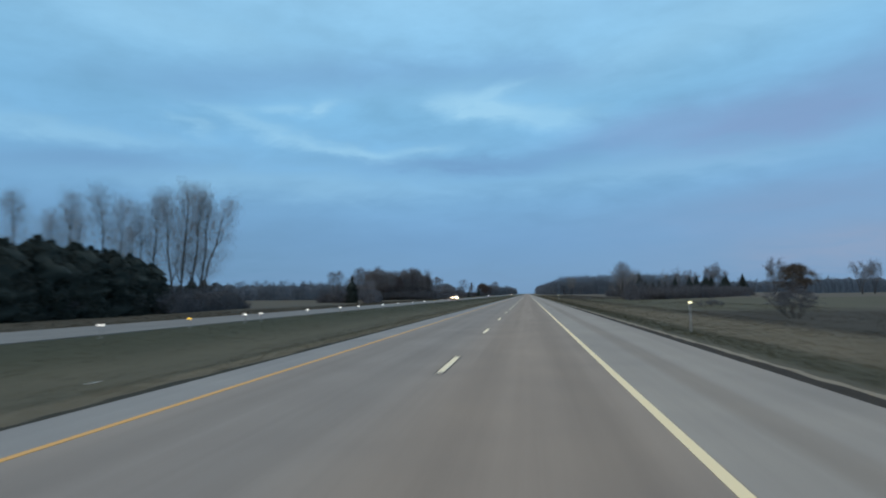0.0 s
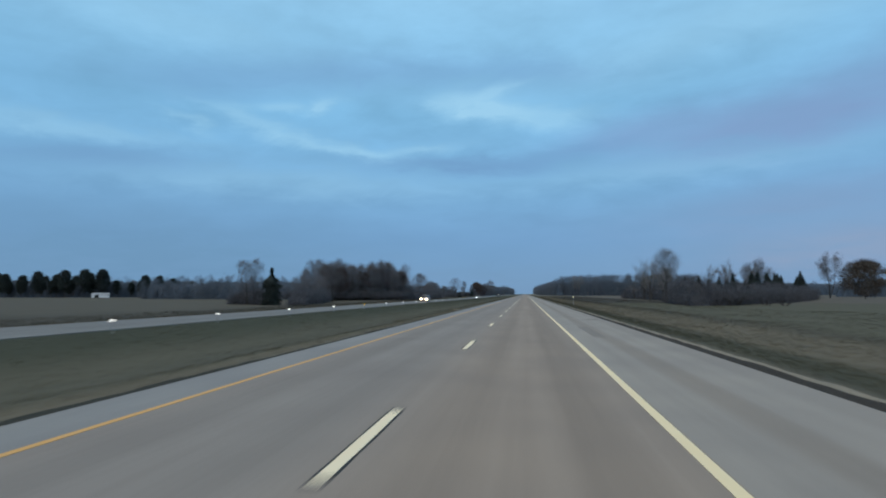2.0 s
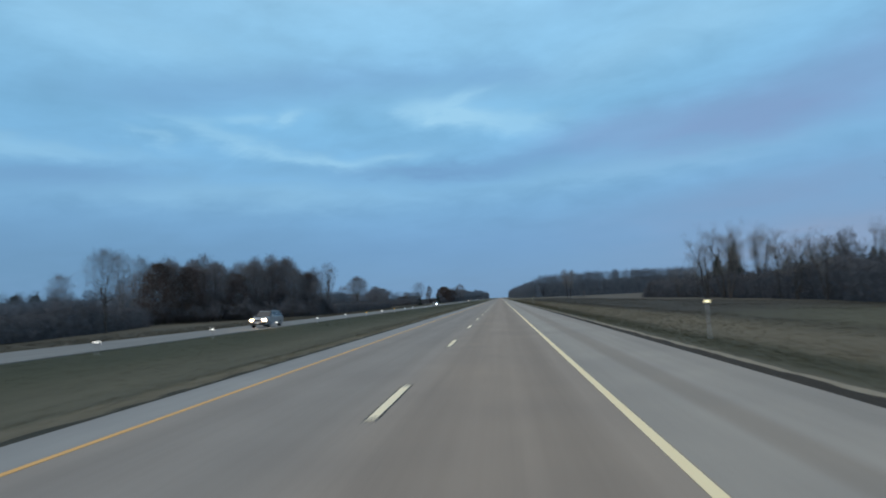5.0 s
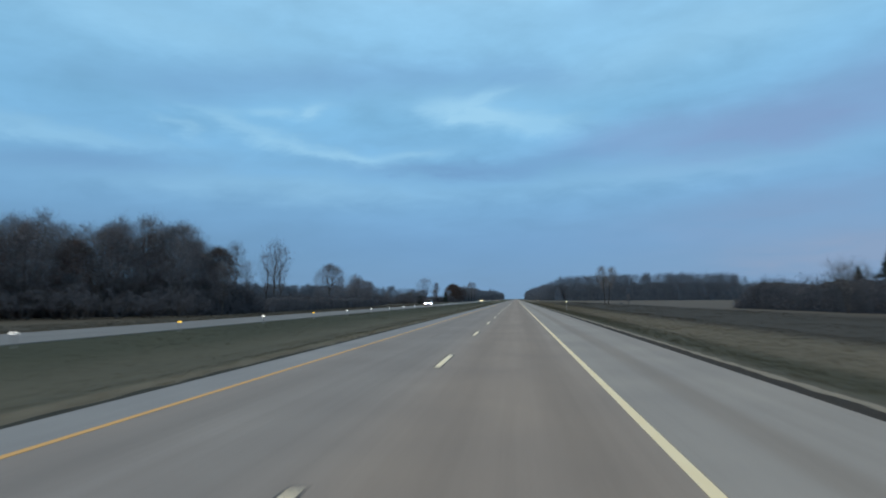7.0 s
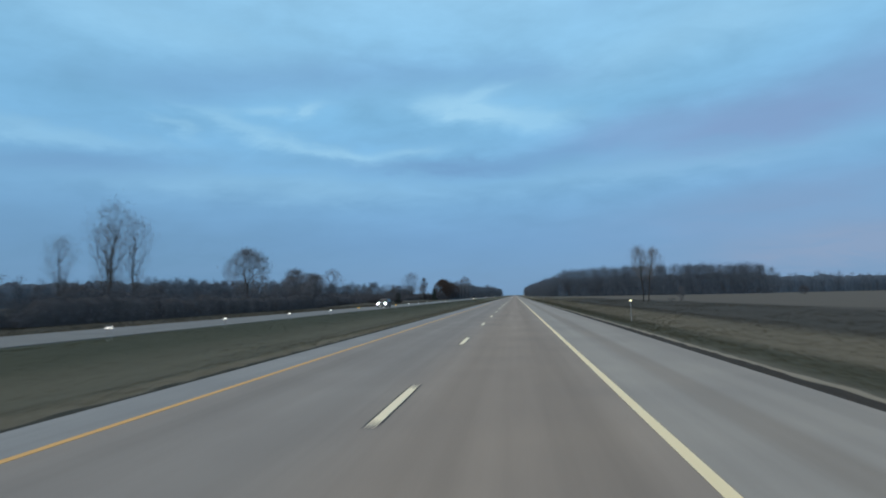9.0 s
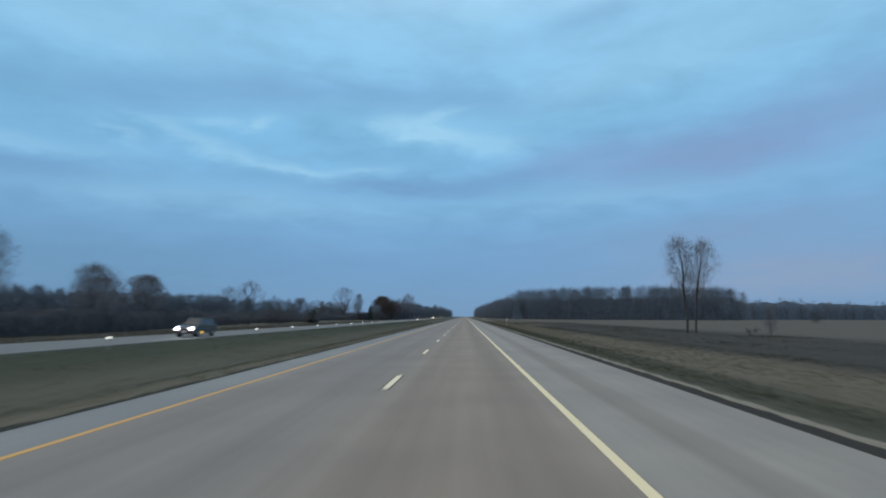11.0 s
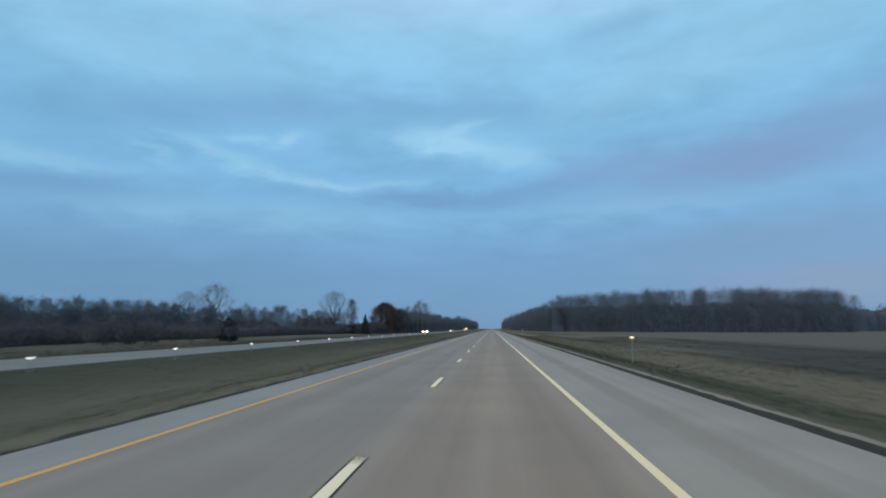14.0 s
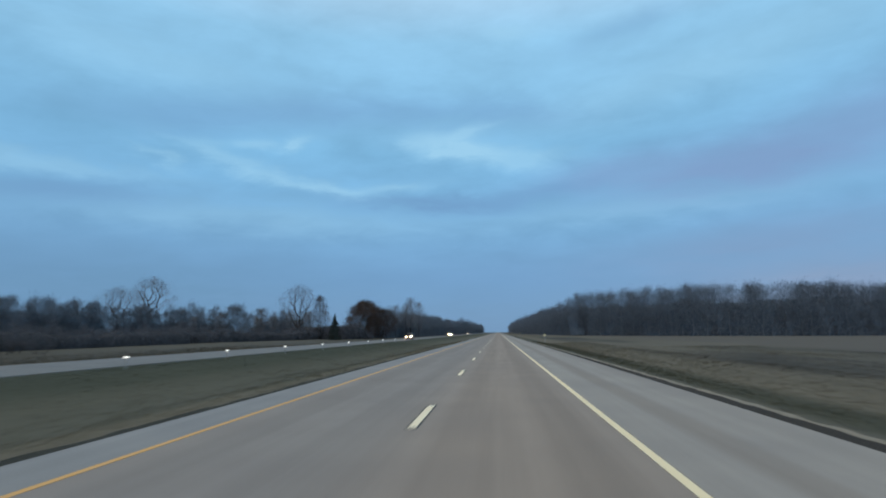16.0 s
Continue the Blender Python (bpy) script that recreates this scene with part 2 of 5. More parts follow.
def meadow(name, island=False):
    """Verge, median and field cover, banded along the road as it is mown, with tufts and bare spots."""
    m, N, L, b = shader(name, 0.95, 0, 0.1)
    vec = place(N, L, (1, 0.2, 1))
    geo = N.new("ShaderNodeNewGeometry")
    sep = N.new("ShaderNodeSeparateXYZ")
    L.new(geo.outputs["Position"], sep.inputs[0])
    big, mid, small = noise_of(N, L, vec, 0.045, 4), noise_of(N, L, vec, 0.5, 4), noise_of(N, L, vec, 9, 4)
    x = calc(N, L, "ADD", sep.outputs[0], calc(N, L, "MULTIPLY", calc(N, L, "SUBTRACT", big, 0.5), 1.5))
    x = calc(N, L, "ADD", x, calc(N, L, "MULTIPLY", calc(N, L, "SUBTRACT", mid, 0.5), 0.35))
    f = calc(N, L, "DIVIDE", calc(N, L, "ADD", x, 60.0), 120.0)
    at = lambda metres: (metres + 60.0) / 120.0
    FIELD, TAN, GREEN, BROWN = (0.104, 0.093, 0.073), (0.150, 0.129, 0.094), (0.078, 0.074, 0.050), (0.064, 0.058, 0.048)
    STUBBLE = (0.122, 0.106, 0.088)
    col = ramp_of(N, L, f, [(0.0, FIELD), (at(-36), (0.080, 0.073, 0.059)), (at(-32.5), (0.090, 0.080, 0.062)), (at(-29.5), (0.120, 0.105, 0.078)), (at(-21.4), (0.056, 0.059, 0.039)), (at(-17), (0.066, 0.067, 0.045)), (at(-13), (0.107, 0.099, 0.071)), (at(-8), (0.102, 0.095, 0.069)),
                            (at(-6.8), (0.118, 0.106, 0.076)), (at(-6.2), (0.150, 0.131, 0.094)), (at(-5.3), (0.140, 0.122, 0.088)), (at(8.0), (0.11, 0.1, 0.075)), (at(8.6), GREEN), (at(11.4), GREEN), (at(13.2), TAN), (at(15.9), TAN), (at(18.0), BROWN), (at(33), BROWN), (at(42), STUBBLE), (1.0, STUBBLE)])
    # an olive meadow on the right before the brown strip begins
    y = calc(N, L, "ADD", sep.outputs[1], calc(N, L, "MULTIPLY", calc(N, L, "SUBTRACT", big, 0.5), 60.0))
    def step(value, lo, hi):
        r = N.new("ShaderNodeMapRange")
        r.interpolation_type = "SMOOTHSTEP"
        L.new(value, r.inputs[0])
        r.inputs[1].default_value, r.inputs[2].default_value = lo, hi
        return r.outputs[0]
    olive = calc(N, L, "MULTIPLY", calc(N, L, "MULTIPLY", step(y, 50, 75), step(y, 190, 160)), step(x, 15, 20))
    col = mul(N, L, col, (0.102, 0.096, 0.068), olive, "MIX")
    # tall dry grass spreading into the field near the end
    slant = calc(N, L, "SUBTRACT", y, calc(N, L, "MULTIPLY", calc(N, L, "SUBTRACT", x, 16.0), 4.5))
    dry = calc(N, L, "MULTIPLY", calc(N, L, "MULTIPLY", step(slant, 395, 430), step(x, 14, 17)), calc(N, L, "MULTIPLY", step(x, 46, 36), step(big, 0.62, 0.44)))
    col = mul(N, L, col, (0.136, 0.119, 0.090), dry, "MIX")
    col = mul(N, L, col, ramp_of(N, L, mid, [(0.25, (0.90, 0.91, 0.90)), (0.75, (1.10, 1.08, 1.05))]))
    col = mul(N, L, col, ramp_of(N, L, small, [(0.25, (0.92, 0.92, 0.92)), (0.75, (1.08, 1.08, 1.08))]))
    if island:
        col = mul(N, L, col, ramp_of(N, L, geo.outputs["Random Per Island"], [(0.0, (0.97, 0.97, 0.96)), (1.0, (1.04, 1.04, 1.04))]))
    L.new(col, b.inputs["Base Color"])
    if not island:
        relief(N, L, b, small, 0.15, 0.04)
    return m


# Headlight warmth painted in: base and wide tones (left lane unlit); narrow tones: wear.
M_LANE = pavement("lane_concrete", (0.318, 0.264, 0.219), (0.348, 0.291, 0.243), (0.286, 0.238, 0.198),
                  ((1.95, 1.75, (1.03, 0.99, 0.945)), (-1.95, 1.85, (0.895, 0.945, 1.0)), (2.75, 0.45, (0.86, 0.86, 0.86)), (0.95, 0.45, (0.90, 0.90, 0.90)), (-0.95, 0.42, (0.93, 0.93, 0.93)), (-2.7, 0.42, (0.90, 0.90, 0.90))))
M_SHOULDER = pavement("shoulder_concrete", (0.346, 0.307, 0.265), (0.374, 0.334, 0.291), (0.314, 0.279, 0.242), ((5.02, 0.33, (0.83, 0.80, 0.775)), (6.6, 0.3, (0.90, 0.90, 0.90))))
# Cooler copy of the shoulder concrete, tinted as lying outside the headlights.
M_SHOULDER_LEFT = pavement("inner_shoulder_concrete", (0.286, 0.276, 0.262), (0.315, 0.305, 0.291), (0.257, 0.248, 0.236))
M_FAR_ROAD = pavement("far_carriageway_concrete", (0.20, 0.195, 0.185), (0.23, 0.225, 0.215), (0.17, 0.165, 0.155))
M_EDGE = plain("dark_gravel", (0.034, 0.030, 0.026), (0.080, 0.069, 0.058), 14, 0.95, spec=0.05, bump=0.6)
M_EDGE_LEFT = plain("earthy_gravel", (0.034, 0.035, 0.029), (0.066, 0.064, 0.052), 14, 0.95, spec=0.05, bump=0.6)
M_PALE = plain("pale_crushed_stone", (0.20, 0.166, 0.120), (0.34, 0.288, 0.212), 9, 0.95, bump=0.6)
# The headlights' warm tint is mixed into the line paint colours.
M_WHITE = plain("white_road_paint", (0.92, 0.72, 0.41), (0.98, 0.80, 0.49), 5, 0.6)
M_DASH = plain("white_lane_paint", (0.97, 0.77, 0.49), (1.0, 0.85, 0.58), 5, 0.6)
M_YELLOW = plain("yellow_road_paint", (0.66, 0.34, 0.09), (0.75, 0.41, 0.12), 5, 0.6)
M_BLACK = plain("black_contrast_paint", (0.018, 0.018, 0.018), (0.04, 0.038, 0.035), 8, 0.7)
M_GROUND, M_GRASS = meadow("meadow"), meadow("grass_blades", True)
M_BARK = plain("grey_bark", (0.048, 0.043, 0.040), (0.095, 0.085, 0.078), 2.5, 0.95, each=0.4, bump=0.5)
M_TWIG = foliage("bare_twigs", (0.132, 0.129, 0.138), (0.215, 0.208, 0.218))
# Far woods' twigs have distance haze painted into their colour: bluer and paler.
M_HAZETWIG = foliage("far_bare_twigs", (0.130, 0.148, 0.172), (0.198, 0.221, 0.254))
M_PALETWIG = foliage("pale_poplar_twigs", (0.150, 0.138, 0.130), (0.270, 0.248, 0.232))
# Far thicket, with the same blue haze painted in.
M_HAZETHICKET = foliage("mixed_thicket", (0.106, 0.124, 0.148), (0.166, 0.189, 0.222))
M_SCRUB = foliage("brown_scrub", (0.082, 0.082, 0.091), (0.134, 0.132, 0.144))
M_RUSSET = foliage("russet_dead_leaves", (0.062, 0.047, 0.043), (0.118, 0.082, 0.068))
M_DULL = foliage("dull_brown_leaves", (0.080, 0.068, 0.060), (0.165, 0.138, 0.112))
M_DARKLEAF = foliage("withered_dark_leaves", (0.100, 0.091, 0.094), (0.168, 0.150, 0.150))
M_OCHRE = foliage("ochre_leaves", (0.076, 0.061, 0.050), (0.122, 0.096, 0.076))
M_NEEDLE = foliage("dark_needles", (0.025, 0.032, 0.030), (0.050, 0.060, 0.052))
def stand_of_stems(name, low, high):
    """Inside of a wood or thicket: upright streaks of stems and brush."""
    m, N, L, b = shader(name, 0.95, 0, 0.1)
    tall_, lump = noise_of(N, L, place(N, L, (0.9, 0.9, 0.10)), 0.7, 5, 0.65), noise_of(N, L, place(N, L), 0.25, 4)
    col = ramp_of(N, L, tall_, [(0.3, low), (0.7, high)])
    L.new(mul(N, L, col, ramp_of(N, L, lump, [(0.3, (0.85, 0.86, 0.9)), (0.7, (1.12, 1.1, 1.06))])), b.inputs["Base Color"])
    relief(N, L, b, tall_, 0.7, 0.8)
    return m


# Inside of the far woods carries the painted blue haze too.
M_HAZEINSIDE = stand_of_stems("hazy_wood_inside", (0.060, 0.077, 0.098), (0.114, 0.139, 0.170))
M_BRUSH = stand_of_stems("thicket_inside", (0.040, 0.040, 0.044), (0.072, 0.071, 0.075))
M_STEEL = plain("weathered_steel", (0.30, 0.30, 0.30), (0.40, 0.40, 0.39), 8, 0.6, 0.3, 0.3)
M_REFLECT = plain("white_reflective_sheeting", (0.98, 0.93, 0.84), (0.99, 0.96, 0.90), 30, 0.14, 1.0, 0.8)
M_REFLECT_WARM = plain("yellowish_reflective_sheeting", (0.98, 0.88, 0.50), (0.99, 0.92, 0.60), 30, 0.14, 1.0, 0.8)
M_AMBER = plain("amber_reflective_sheeting", (0.95, 0.56, 0.06), (0.98, 0.64, 0.10), 30, 0.16, 1.0, 0.8)
M_SHED = plain("white_painted_steel", (0.70, 0.70, 0.69), (0.80, 0.80, 0.79), 0.6, 0.5)
M_SHEDROOF = plain("grey_roof_sheet", (0.30, 0.31, 0.32), (0.40, 0.41, 0.42), 0.6, 0.45)
M_DARKGAP = plain("dark_opening", (0.02, 0.02, 0.02), (0.04, 0.04, 0.04), 2)


# ---- mesh helpers ----
def mesh_object(name, verts, faces, material, parent=None, label="", smooth=False):
    me = bpy.data.meshes.new(name)
    me.from_pydata([tuple(v) for v in verts], [], [tuple(f) for f in faces])
    me.materials.append(material)
    if smooth:
        me.polygons.foreach_set("use_smooth", [True] * len(me.polygons))
    me.update()
    ob = new(name, me)
    if parent:
        ob.parent = parent
    if label:
        ob["label"] = label
    return ob


def array_object(name, verts, tris, material, parent=None):
    """A mesh from numpy arrays of vertices and triangles."""
    me = bpy.data.meshes.new(name)
    me.vertices.add(len(verts))
    me.vertices.foreach_set("co", np.asarray(verts, np.float32).ravel())
    me.loops.add(len(tris) * 3)
    me.loops.foreach_set("vertex_index", np.asarray(tris, np.int32).ravel())
    me.polygons.add(len(tris))
    me.polygons.foreach_set("loop_start", np.arange(0, len(tris) * 3, 3, dtype=np.int32))
    me.materials.append(material)
    me.update(calc_edges=True)
    ob = new(name, me)
    if parent:
        ob.parent = parent
    return ob


def part(name, bm, material, parent, label=""):
    """Links a bmesh as one mesh object under a thing or a part."""
    me = bpy.data.meshes.new(name)
    bm.to_mesh(me)
    bm.free()
    me.materials.append(material)
    ob = new(name, me)
    ob.parent = parent
    if label:
        ob["label"] = label
    return ob


def box(size, at, bevel=0.0, seg=2, turn=None):
    bm = bmesh.new()
    bmesh.ops.create_cube(bm, size=1, matrix=Matrix.Translation(at) @ (turn or Matrix()) @ Matrix.Diagonal((*size, 1)))
    if bevel:
        bmesh.ops.bevel(bm, geom=bm.edges[:], offset=bevel, segments=seg, affect="EDGES", profile=0.5)
    return bm


def drum(radius, depth, at, axis="X", seg=20, bevel=0.0):
    bm = bmesh.new()
    turn = {"X": pose(0, 0, 0, 0, 90, 0), "Y": pose(0, 0, 0, 90, 0, 0), "Z": Matrix()}[axis]
    bmesh.ops.create_cone(bm, cap_ends=True, segments=seg, radius1=radius, radius2=radius, depth=depth, matrix=Matrix.Translation(at) @ turn)
    if bevel:
        bmesh.ops.bevel(bm, geom=[e for e in bm.edges if len(e.link_faces) == 2 and any(len(f.verts) > 4 for f in e.link_faces)], offset=bevel, segments=2, affect="EDGES")
    return bm


def strip(name, x0, x1, y0, y1, z, thick, material, step=20.0, ragged=0.0, parent=None, label="", rag0=None):
    """A long slab along the road, with wavering edges if ragged."""
    rng = random.Random(name)
    ys = np.arange(y0, y1 + step * 0.5, step)
    r0 = ragged if rag0 is None else rag0
    vs, fs = [], []
    for y in ys:
        a, b = x0 + rng.uniform(-r0, r0), x1 + rng.uniform(-ragged, ragged)
        za, zb = (z, z) if not isinstance(z, tuple) else z
        vs += [(a, y, za), (b, y, zb), (b, y, zb - thick), (a, y, za - thick)]
    for i in range(len(ys) - 1):
        o, p = 4 * i, 4 * i + 4
        fs += [(o, o + 1, p + 1, p), (o + 1, o + 2, p + 2, p + 1), (o + 2, o + 3, p + 3, p + 2), (o + 3, o, p, p + 3)]
    e = 4 * (len(ys) - 1)
    fs += [(3, 2, 1, 0), (e, e + 1, e + 2, e + 3)]
    return mesh_object(name, vs, fs, material, parent, label)


# ---- ground: one sheet out to the horizon ----
PROFILE = [(-4000, -0.6), (-1500, -0.6), (-600, -0.6), (-300, -0.6), (-160, -0.6), (-90, -0.6), (-60, -0.7), (-45, -0.75), (-38, -0.75), (-34, -0.65), (-32, -0.5), (-30.6, -0.36), (-29.5, -0.34), (-29.3, -0.42), (-21.6, -0.42), (-21.4, -0.335), (-20.4, -0.36),
           (-19.4, -0.42), (-17, -0.62), (-14.5, -0.85), (-12, -0.95), (-9.5, -0.72), (-7.5, -0.36), (-6.4, -0.16), (-5.4, -0.09), (-5.0, -0.06), (-4.7, -0.10), (6.8, -0.10), (7.7, -0.10), (8.3, -0.13),
           (9.2, -0.26), (10.8, -0.52), (12.5, -0.70), (14.5, -0.66), (17, -0.42), (20, -0.32), (24, -0.28), (30, -0.25), (40, -0.25), (60, -0.25), (100, -0.25), (180, -0.25), (330, -0.25),
           (650, -0.25), (1500, -0.25), (4000, -0.25)]


def ground_z(x):
    for (xa, za), (xb, zb) in zip(PROFILE, PROFILE[1:]):
        if xa <= x <= xb:
            return za + (zb - za) * (x - xa) / (xb - xa)
    return -0.3


def ground_bump(x, y):
    """Gentle unevenness of the grass land beside the carriageways."""
    if (x < -4.8 or x > 7.6) and not -30.7 < x < -20.3 and abs(x) < 80:
        return noise.noise((x * 0.16, y * 0.11, 3.0)) * min(0.10, 0.015 * min(abs(x + 4.8), abs(x - 7.6)))
    return 0.0


def build_ground():
    ys = list(np.arange(-60, 760, 3.0)) + [800, 860, 940, 1050, 1200, 1500, 2000, 3000, 4600]
    ys = [-4000, -1200, -400, -150] + ys
    vs, fs = [], []
    for y in ys:
        for x, z in PROFILE:
            vs.append((x, y, z + ground_bump(x, y)))
    w = len(PROFILE)
    for j in range(len(ys) - 1):
        for i in range(w - 1):
            a = j * w + i
            fs.append((a, a + 1, a + 1 + w, a + w))
    return tagged(mesh_object("ground", vs, fs, M_GROUND, smooth=True), "dry autumn grass verges, mown median and brown fields", "ground", kind="structure")


build_ground()
Y0, Y1 = -60.0, 4560.0
road = tagged(strip("road", -3.70, 3.76, Y0, Y1, 0.0, 0.30, M_LANE), "worn two-lane concrete carriageway, headlight warmth tinted into the driving lane", "road", kind="structure")
tagged(strip("shoulder_right", 3.762, 6.95, Y0, Y1, -0.002, 0.30, M_SHOULDER), "pale concrete shoulder with a dark worn band", "shoulder", kind="structure")
tagged(strip("shoulder_left", -4.85, -3.702, Y0, Y1, -0.002, 0.30, M_SHOULDER_LEFT), "narrow pale concrete inner shoulder", "shoulder", kind="structure")
tagged(strip("gravel_edge_right", 6.952, 7.52, Y0, 1020, (-0.012, -0.05), 0.2, M_EDGE, 0.4, 0.07, rag0=0.0), "dark loose gravel edge of the shoulder", "gravel edge", kind="structure")
tagged(strip("stone_edge_right", 7.42, 7.86, Y0, 1020, (-0.055, -0.085), 0.2, M_PALE, 0.4, 0.08), "pale crushed stone beside the gravel", "stone edge", kind="structure")
tagged(strip("gravel_edge_left", -5.28, -4.852, Y0, 1020, (-0.052, -0.012), 0.2, M_EDGE_LEFT, 0.5, 0.0, rag0=0.12), "dark loose gravel edge of the inner shoulder", "gravel edge", kind="structure")
far_road = tagged(strip("far_road", -29.4, -21.5, Y0, Y1, -0.30, 0.30, M_FAR_ROAD), "pale concrete carriageway for the oncoming traffic", "road", kind="structure")

# painted lines
strip("edge_line", 3.60, 3.74, Y0, 1600, 0.004, 0.0035, M_WHITE, 8.0, 0.006, road, "solid white edge line")
strip("edge_line", -3.67, -3.55, Y0, 1600, 0.004, 0.0035, M_YELLOW, 8.0, 0.006, road, "solid yellow edge line")


M_RUBBER = plain("rubber_streak", (0.205, 0.175, 0.150), (0.265, 0.225, 0.190), 6, 0.8)
strip("tyre_mark", -1.86, -1.66, 217.5, 224.0, 0.0035, 0.003, M_RUBBER, 0.6, 0.05, road, "dark tyre streak")
strip("tar_stain", 4.55, 5.0, 78.5, 86.0, 0.0025, 0.003, M_RUBBER, 0.8, 0.03, road, "dark stain on the shoulder")
strip("tar_stain", 5.9, 6.6, 93.6, 94.8, 0.0025, 0.003, M_RUBBER, 0.3, 0.12, road, "dark stain on the shoulder")


def lane_dashes():
    """Dashes of 3.05 m every 12.19 m, each on a wider black contrast bar."""
    def slab(name, w, l, top, mat):
        me = bpy.data.meshes.new(name)
        bm = bmesh.new()
        rng = random.Random(name)
        n = 6
        rows = []
        for i in range(n + 1):
            y = l * i / n
            rows.append([bm.verts.new((-w / 2 + rng.uniform(-.006, .006), y, top)), bm.verts.new((w / 2 + rng.uniform(-.006, .006), y, top))])
        for a, b in zip(rows, rows[1:]):
            bm.faces.new((a[0], a[1], b[1], b[0]))
        bmesh.ops.extrude_face_region(bm, geom=bm.faces[:])
        for v in bm.verts[:2 * (n + 1)]:
            v.co.z -= 0.003
        bmesh.ops.recalc_face_normals(bm, faces=bm.faces[:])
        bm.to_mesh(me)
        bm.free()
        me.materials.append(mat)
        return me
    dash, bar = slab("lane_dash", 0.15, 3.05, 0.008, M_DASH), slab("contrast_bar", 0.22, 3.20, 0.004, M_BLACK)
    for k in range(-4, 90):
        y = 12.05 + 12.19 * k
        for me, off, lab in ((bar, -0.075, ""), (dash, 0.0, "")):
            ob = new(me.name.split(".")[0], me)
            ob.location, ob.parent = (0, y + off, 0), road


lane_dashes()


# ---- trees ----
def perpendicular(d, rng):
    v = Vector((rng.gauss(0, 1), rng.gauss(0, 1), rng.gauss(0, 1)))
    v -= d * v.dot(d)
    return v.normalized() if v.length > 1e-4 else Vector((1, 0, 0))


def limb(segs, tips, rng, p, d, length, r, level, plan):
    """One limb: a bent, tapering run of pieces, then its side branches by the plan's numbers for the next level."""
    count, kids, share, angle, lift, taper, *rest = plan[level]
    start = rest[0] if rest else 0.30
    pts, d = [p], d.copy()
    for i in range(count):
        d = (d + perpendicular(d, rng) * rng.uniform(0.05, 0.20) + Vector((0, 0, lift))).normalized()
        q = pts[-1] + d * (length / count)
        ra, rb = r * (1 - (1 - taper) * i / count), r * (1 - (1 - taper) * (i + 1) / count)
        segs.append((pts[-1], q, ra, rb, level))
        pts.append(q)
    if level + 1 < len(plan):
        for k in range(kids):
            u = rng.uniform(start, 1.0) * count
            i = min(int(u), count - 1)
            base = pts[i].lerp(pts[i + 1], u - i)
            side = (d * math.cos(radians(angle)) + perpendicular(d, rng) * math.sin(radians(angle)) * rng.uniform(0.7, 1.2)).normalized()
            limb(segs, tips, rng, base, side, length * share * rng.uniform(0.65, 1.15) * (1.15 - 0.4 * u / count), r * taper * rng.uniform(0.45, 0.7), level + 1, plan)
    else:
        tips.append(pts[-1])


def tubes(segs, sides):
    """Vertices and triangles of tapering prisms round the pieces."""
    A = np.array([s[0] for s in segs]); B = np.array([s[1] for s in segs])
    ra = np.array([s[2] for s in segs])[:, None]; rb = np.array([s[3] for s in segs])[:, None]
    D = B - A
    D /= np.linalg.norm(D, axis=1, keepdims=True) + 1e-9
    up = np.where(np.abs(D[:, 2:3]) > 0.9, np.array([[1.0, 0, 0]]), np.array([[0, 0, 1.0]]))
    U = np.cross(D, up); U /= np.linalg.norm(U, axis=1, keepdims=True); V = np.cross(D, U)
    rings = []
    for k in range(sides):
        a = 2 * math.pi * k / sides
        rings.append(A + ra * (U * math.cos(a) + V * math.sin(a)))
    for k in range(sides):
        a = 2 * math.pi * k / sides
        rings.append(B + rb * (U * math.cos(a) + V * math.sin(a)))
    vs = np.stack(rings, axis=1).reshape(-1, 3)
    t = []
    for k in range(sides):
        j = (k + 1) % sides
        t += [(k, j, sides + j), (k, sides + j, sides + k)]
    ts = (np.arange(len(segs))[:, None, None] * 2 * sides + np.array(t)[None]).reshape(-1, 3)
    return vs, ts


def flecks(points, spread, size, count, seed, flat=0.5):
    """Small loose triangles (leaves, sprays of twigs) scattered round points."""
    g = np.random.default_rng(seed)
    P = np.asarray(points)[g.integers(0, len(points), count)] + g.normal(0, spread, (count, 3)) * (1, 1, flat + 0.3)
    a, b = g.normal(0, 1, (count, 3)), g.normal(0, 1, (count, 3))
    a *= (size * g.uniform(0.5, 1.3, (count, 1))) / np.linalg.norm(a, axis=1, keepdims=True)
    b *= (size * 0.6 * g.uniform(0.5, 1.3, (count, 1))) / np.linalg.norm(b, axis=1, keepdims=True)
    vs = np.stack([P, P + a, P + b], axis=1).reshape(-1, 3)
    return vs, np.arange(count * 3).reshape(-1, 3)


def sprays(points, spread, length, width, count, seed, rise=0.7, heart=None):
    """Fine twigs: long thin slivers that stand up and out from points, away from the heart of the crown if it is given."""
    g = np.random.default_rng(seed)
    P = np.asarray(points)[g.integers(0, len(points), count)] + g.normal(0, spread, (count, 3))
    d = g.normal(0, 0.6, (count, 3)) + (0, 0, rise)
    if heart is not None:
        away = P - np.asarray(heart)
        d = g.normal(0, 0.42, (count, 3)) + away / (np.linalg.norm(away, axis=1, keepdims=True) + 1e-9)
    d *= (length * g.uniform(0.5, 1.3, (count, 1))) / np.linalg.norm(d, axis=1, keepdims=True)
    s = np.cross(d, g.normal(0, 1, (count, 3)))
    s *= (width * g.uniform(0.6, 1.4, (count, 1))) / (np.linalg.norm(s, axis=1, keepdims=True) + 1e-9)
    vs = np.stack([P - s, P + s, P + d], axis=1).reshape(-1, 3)
    return vs, np.arange(count * 3).reshape(-1, 3)


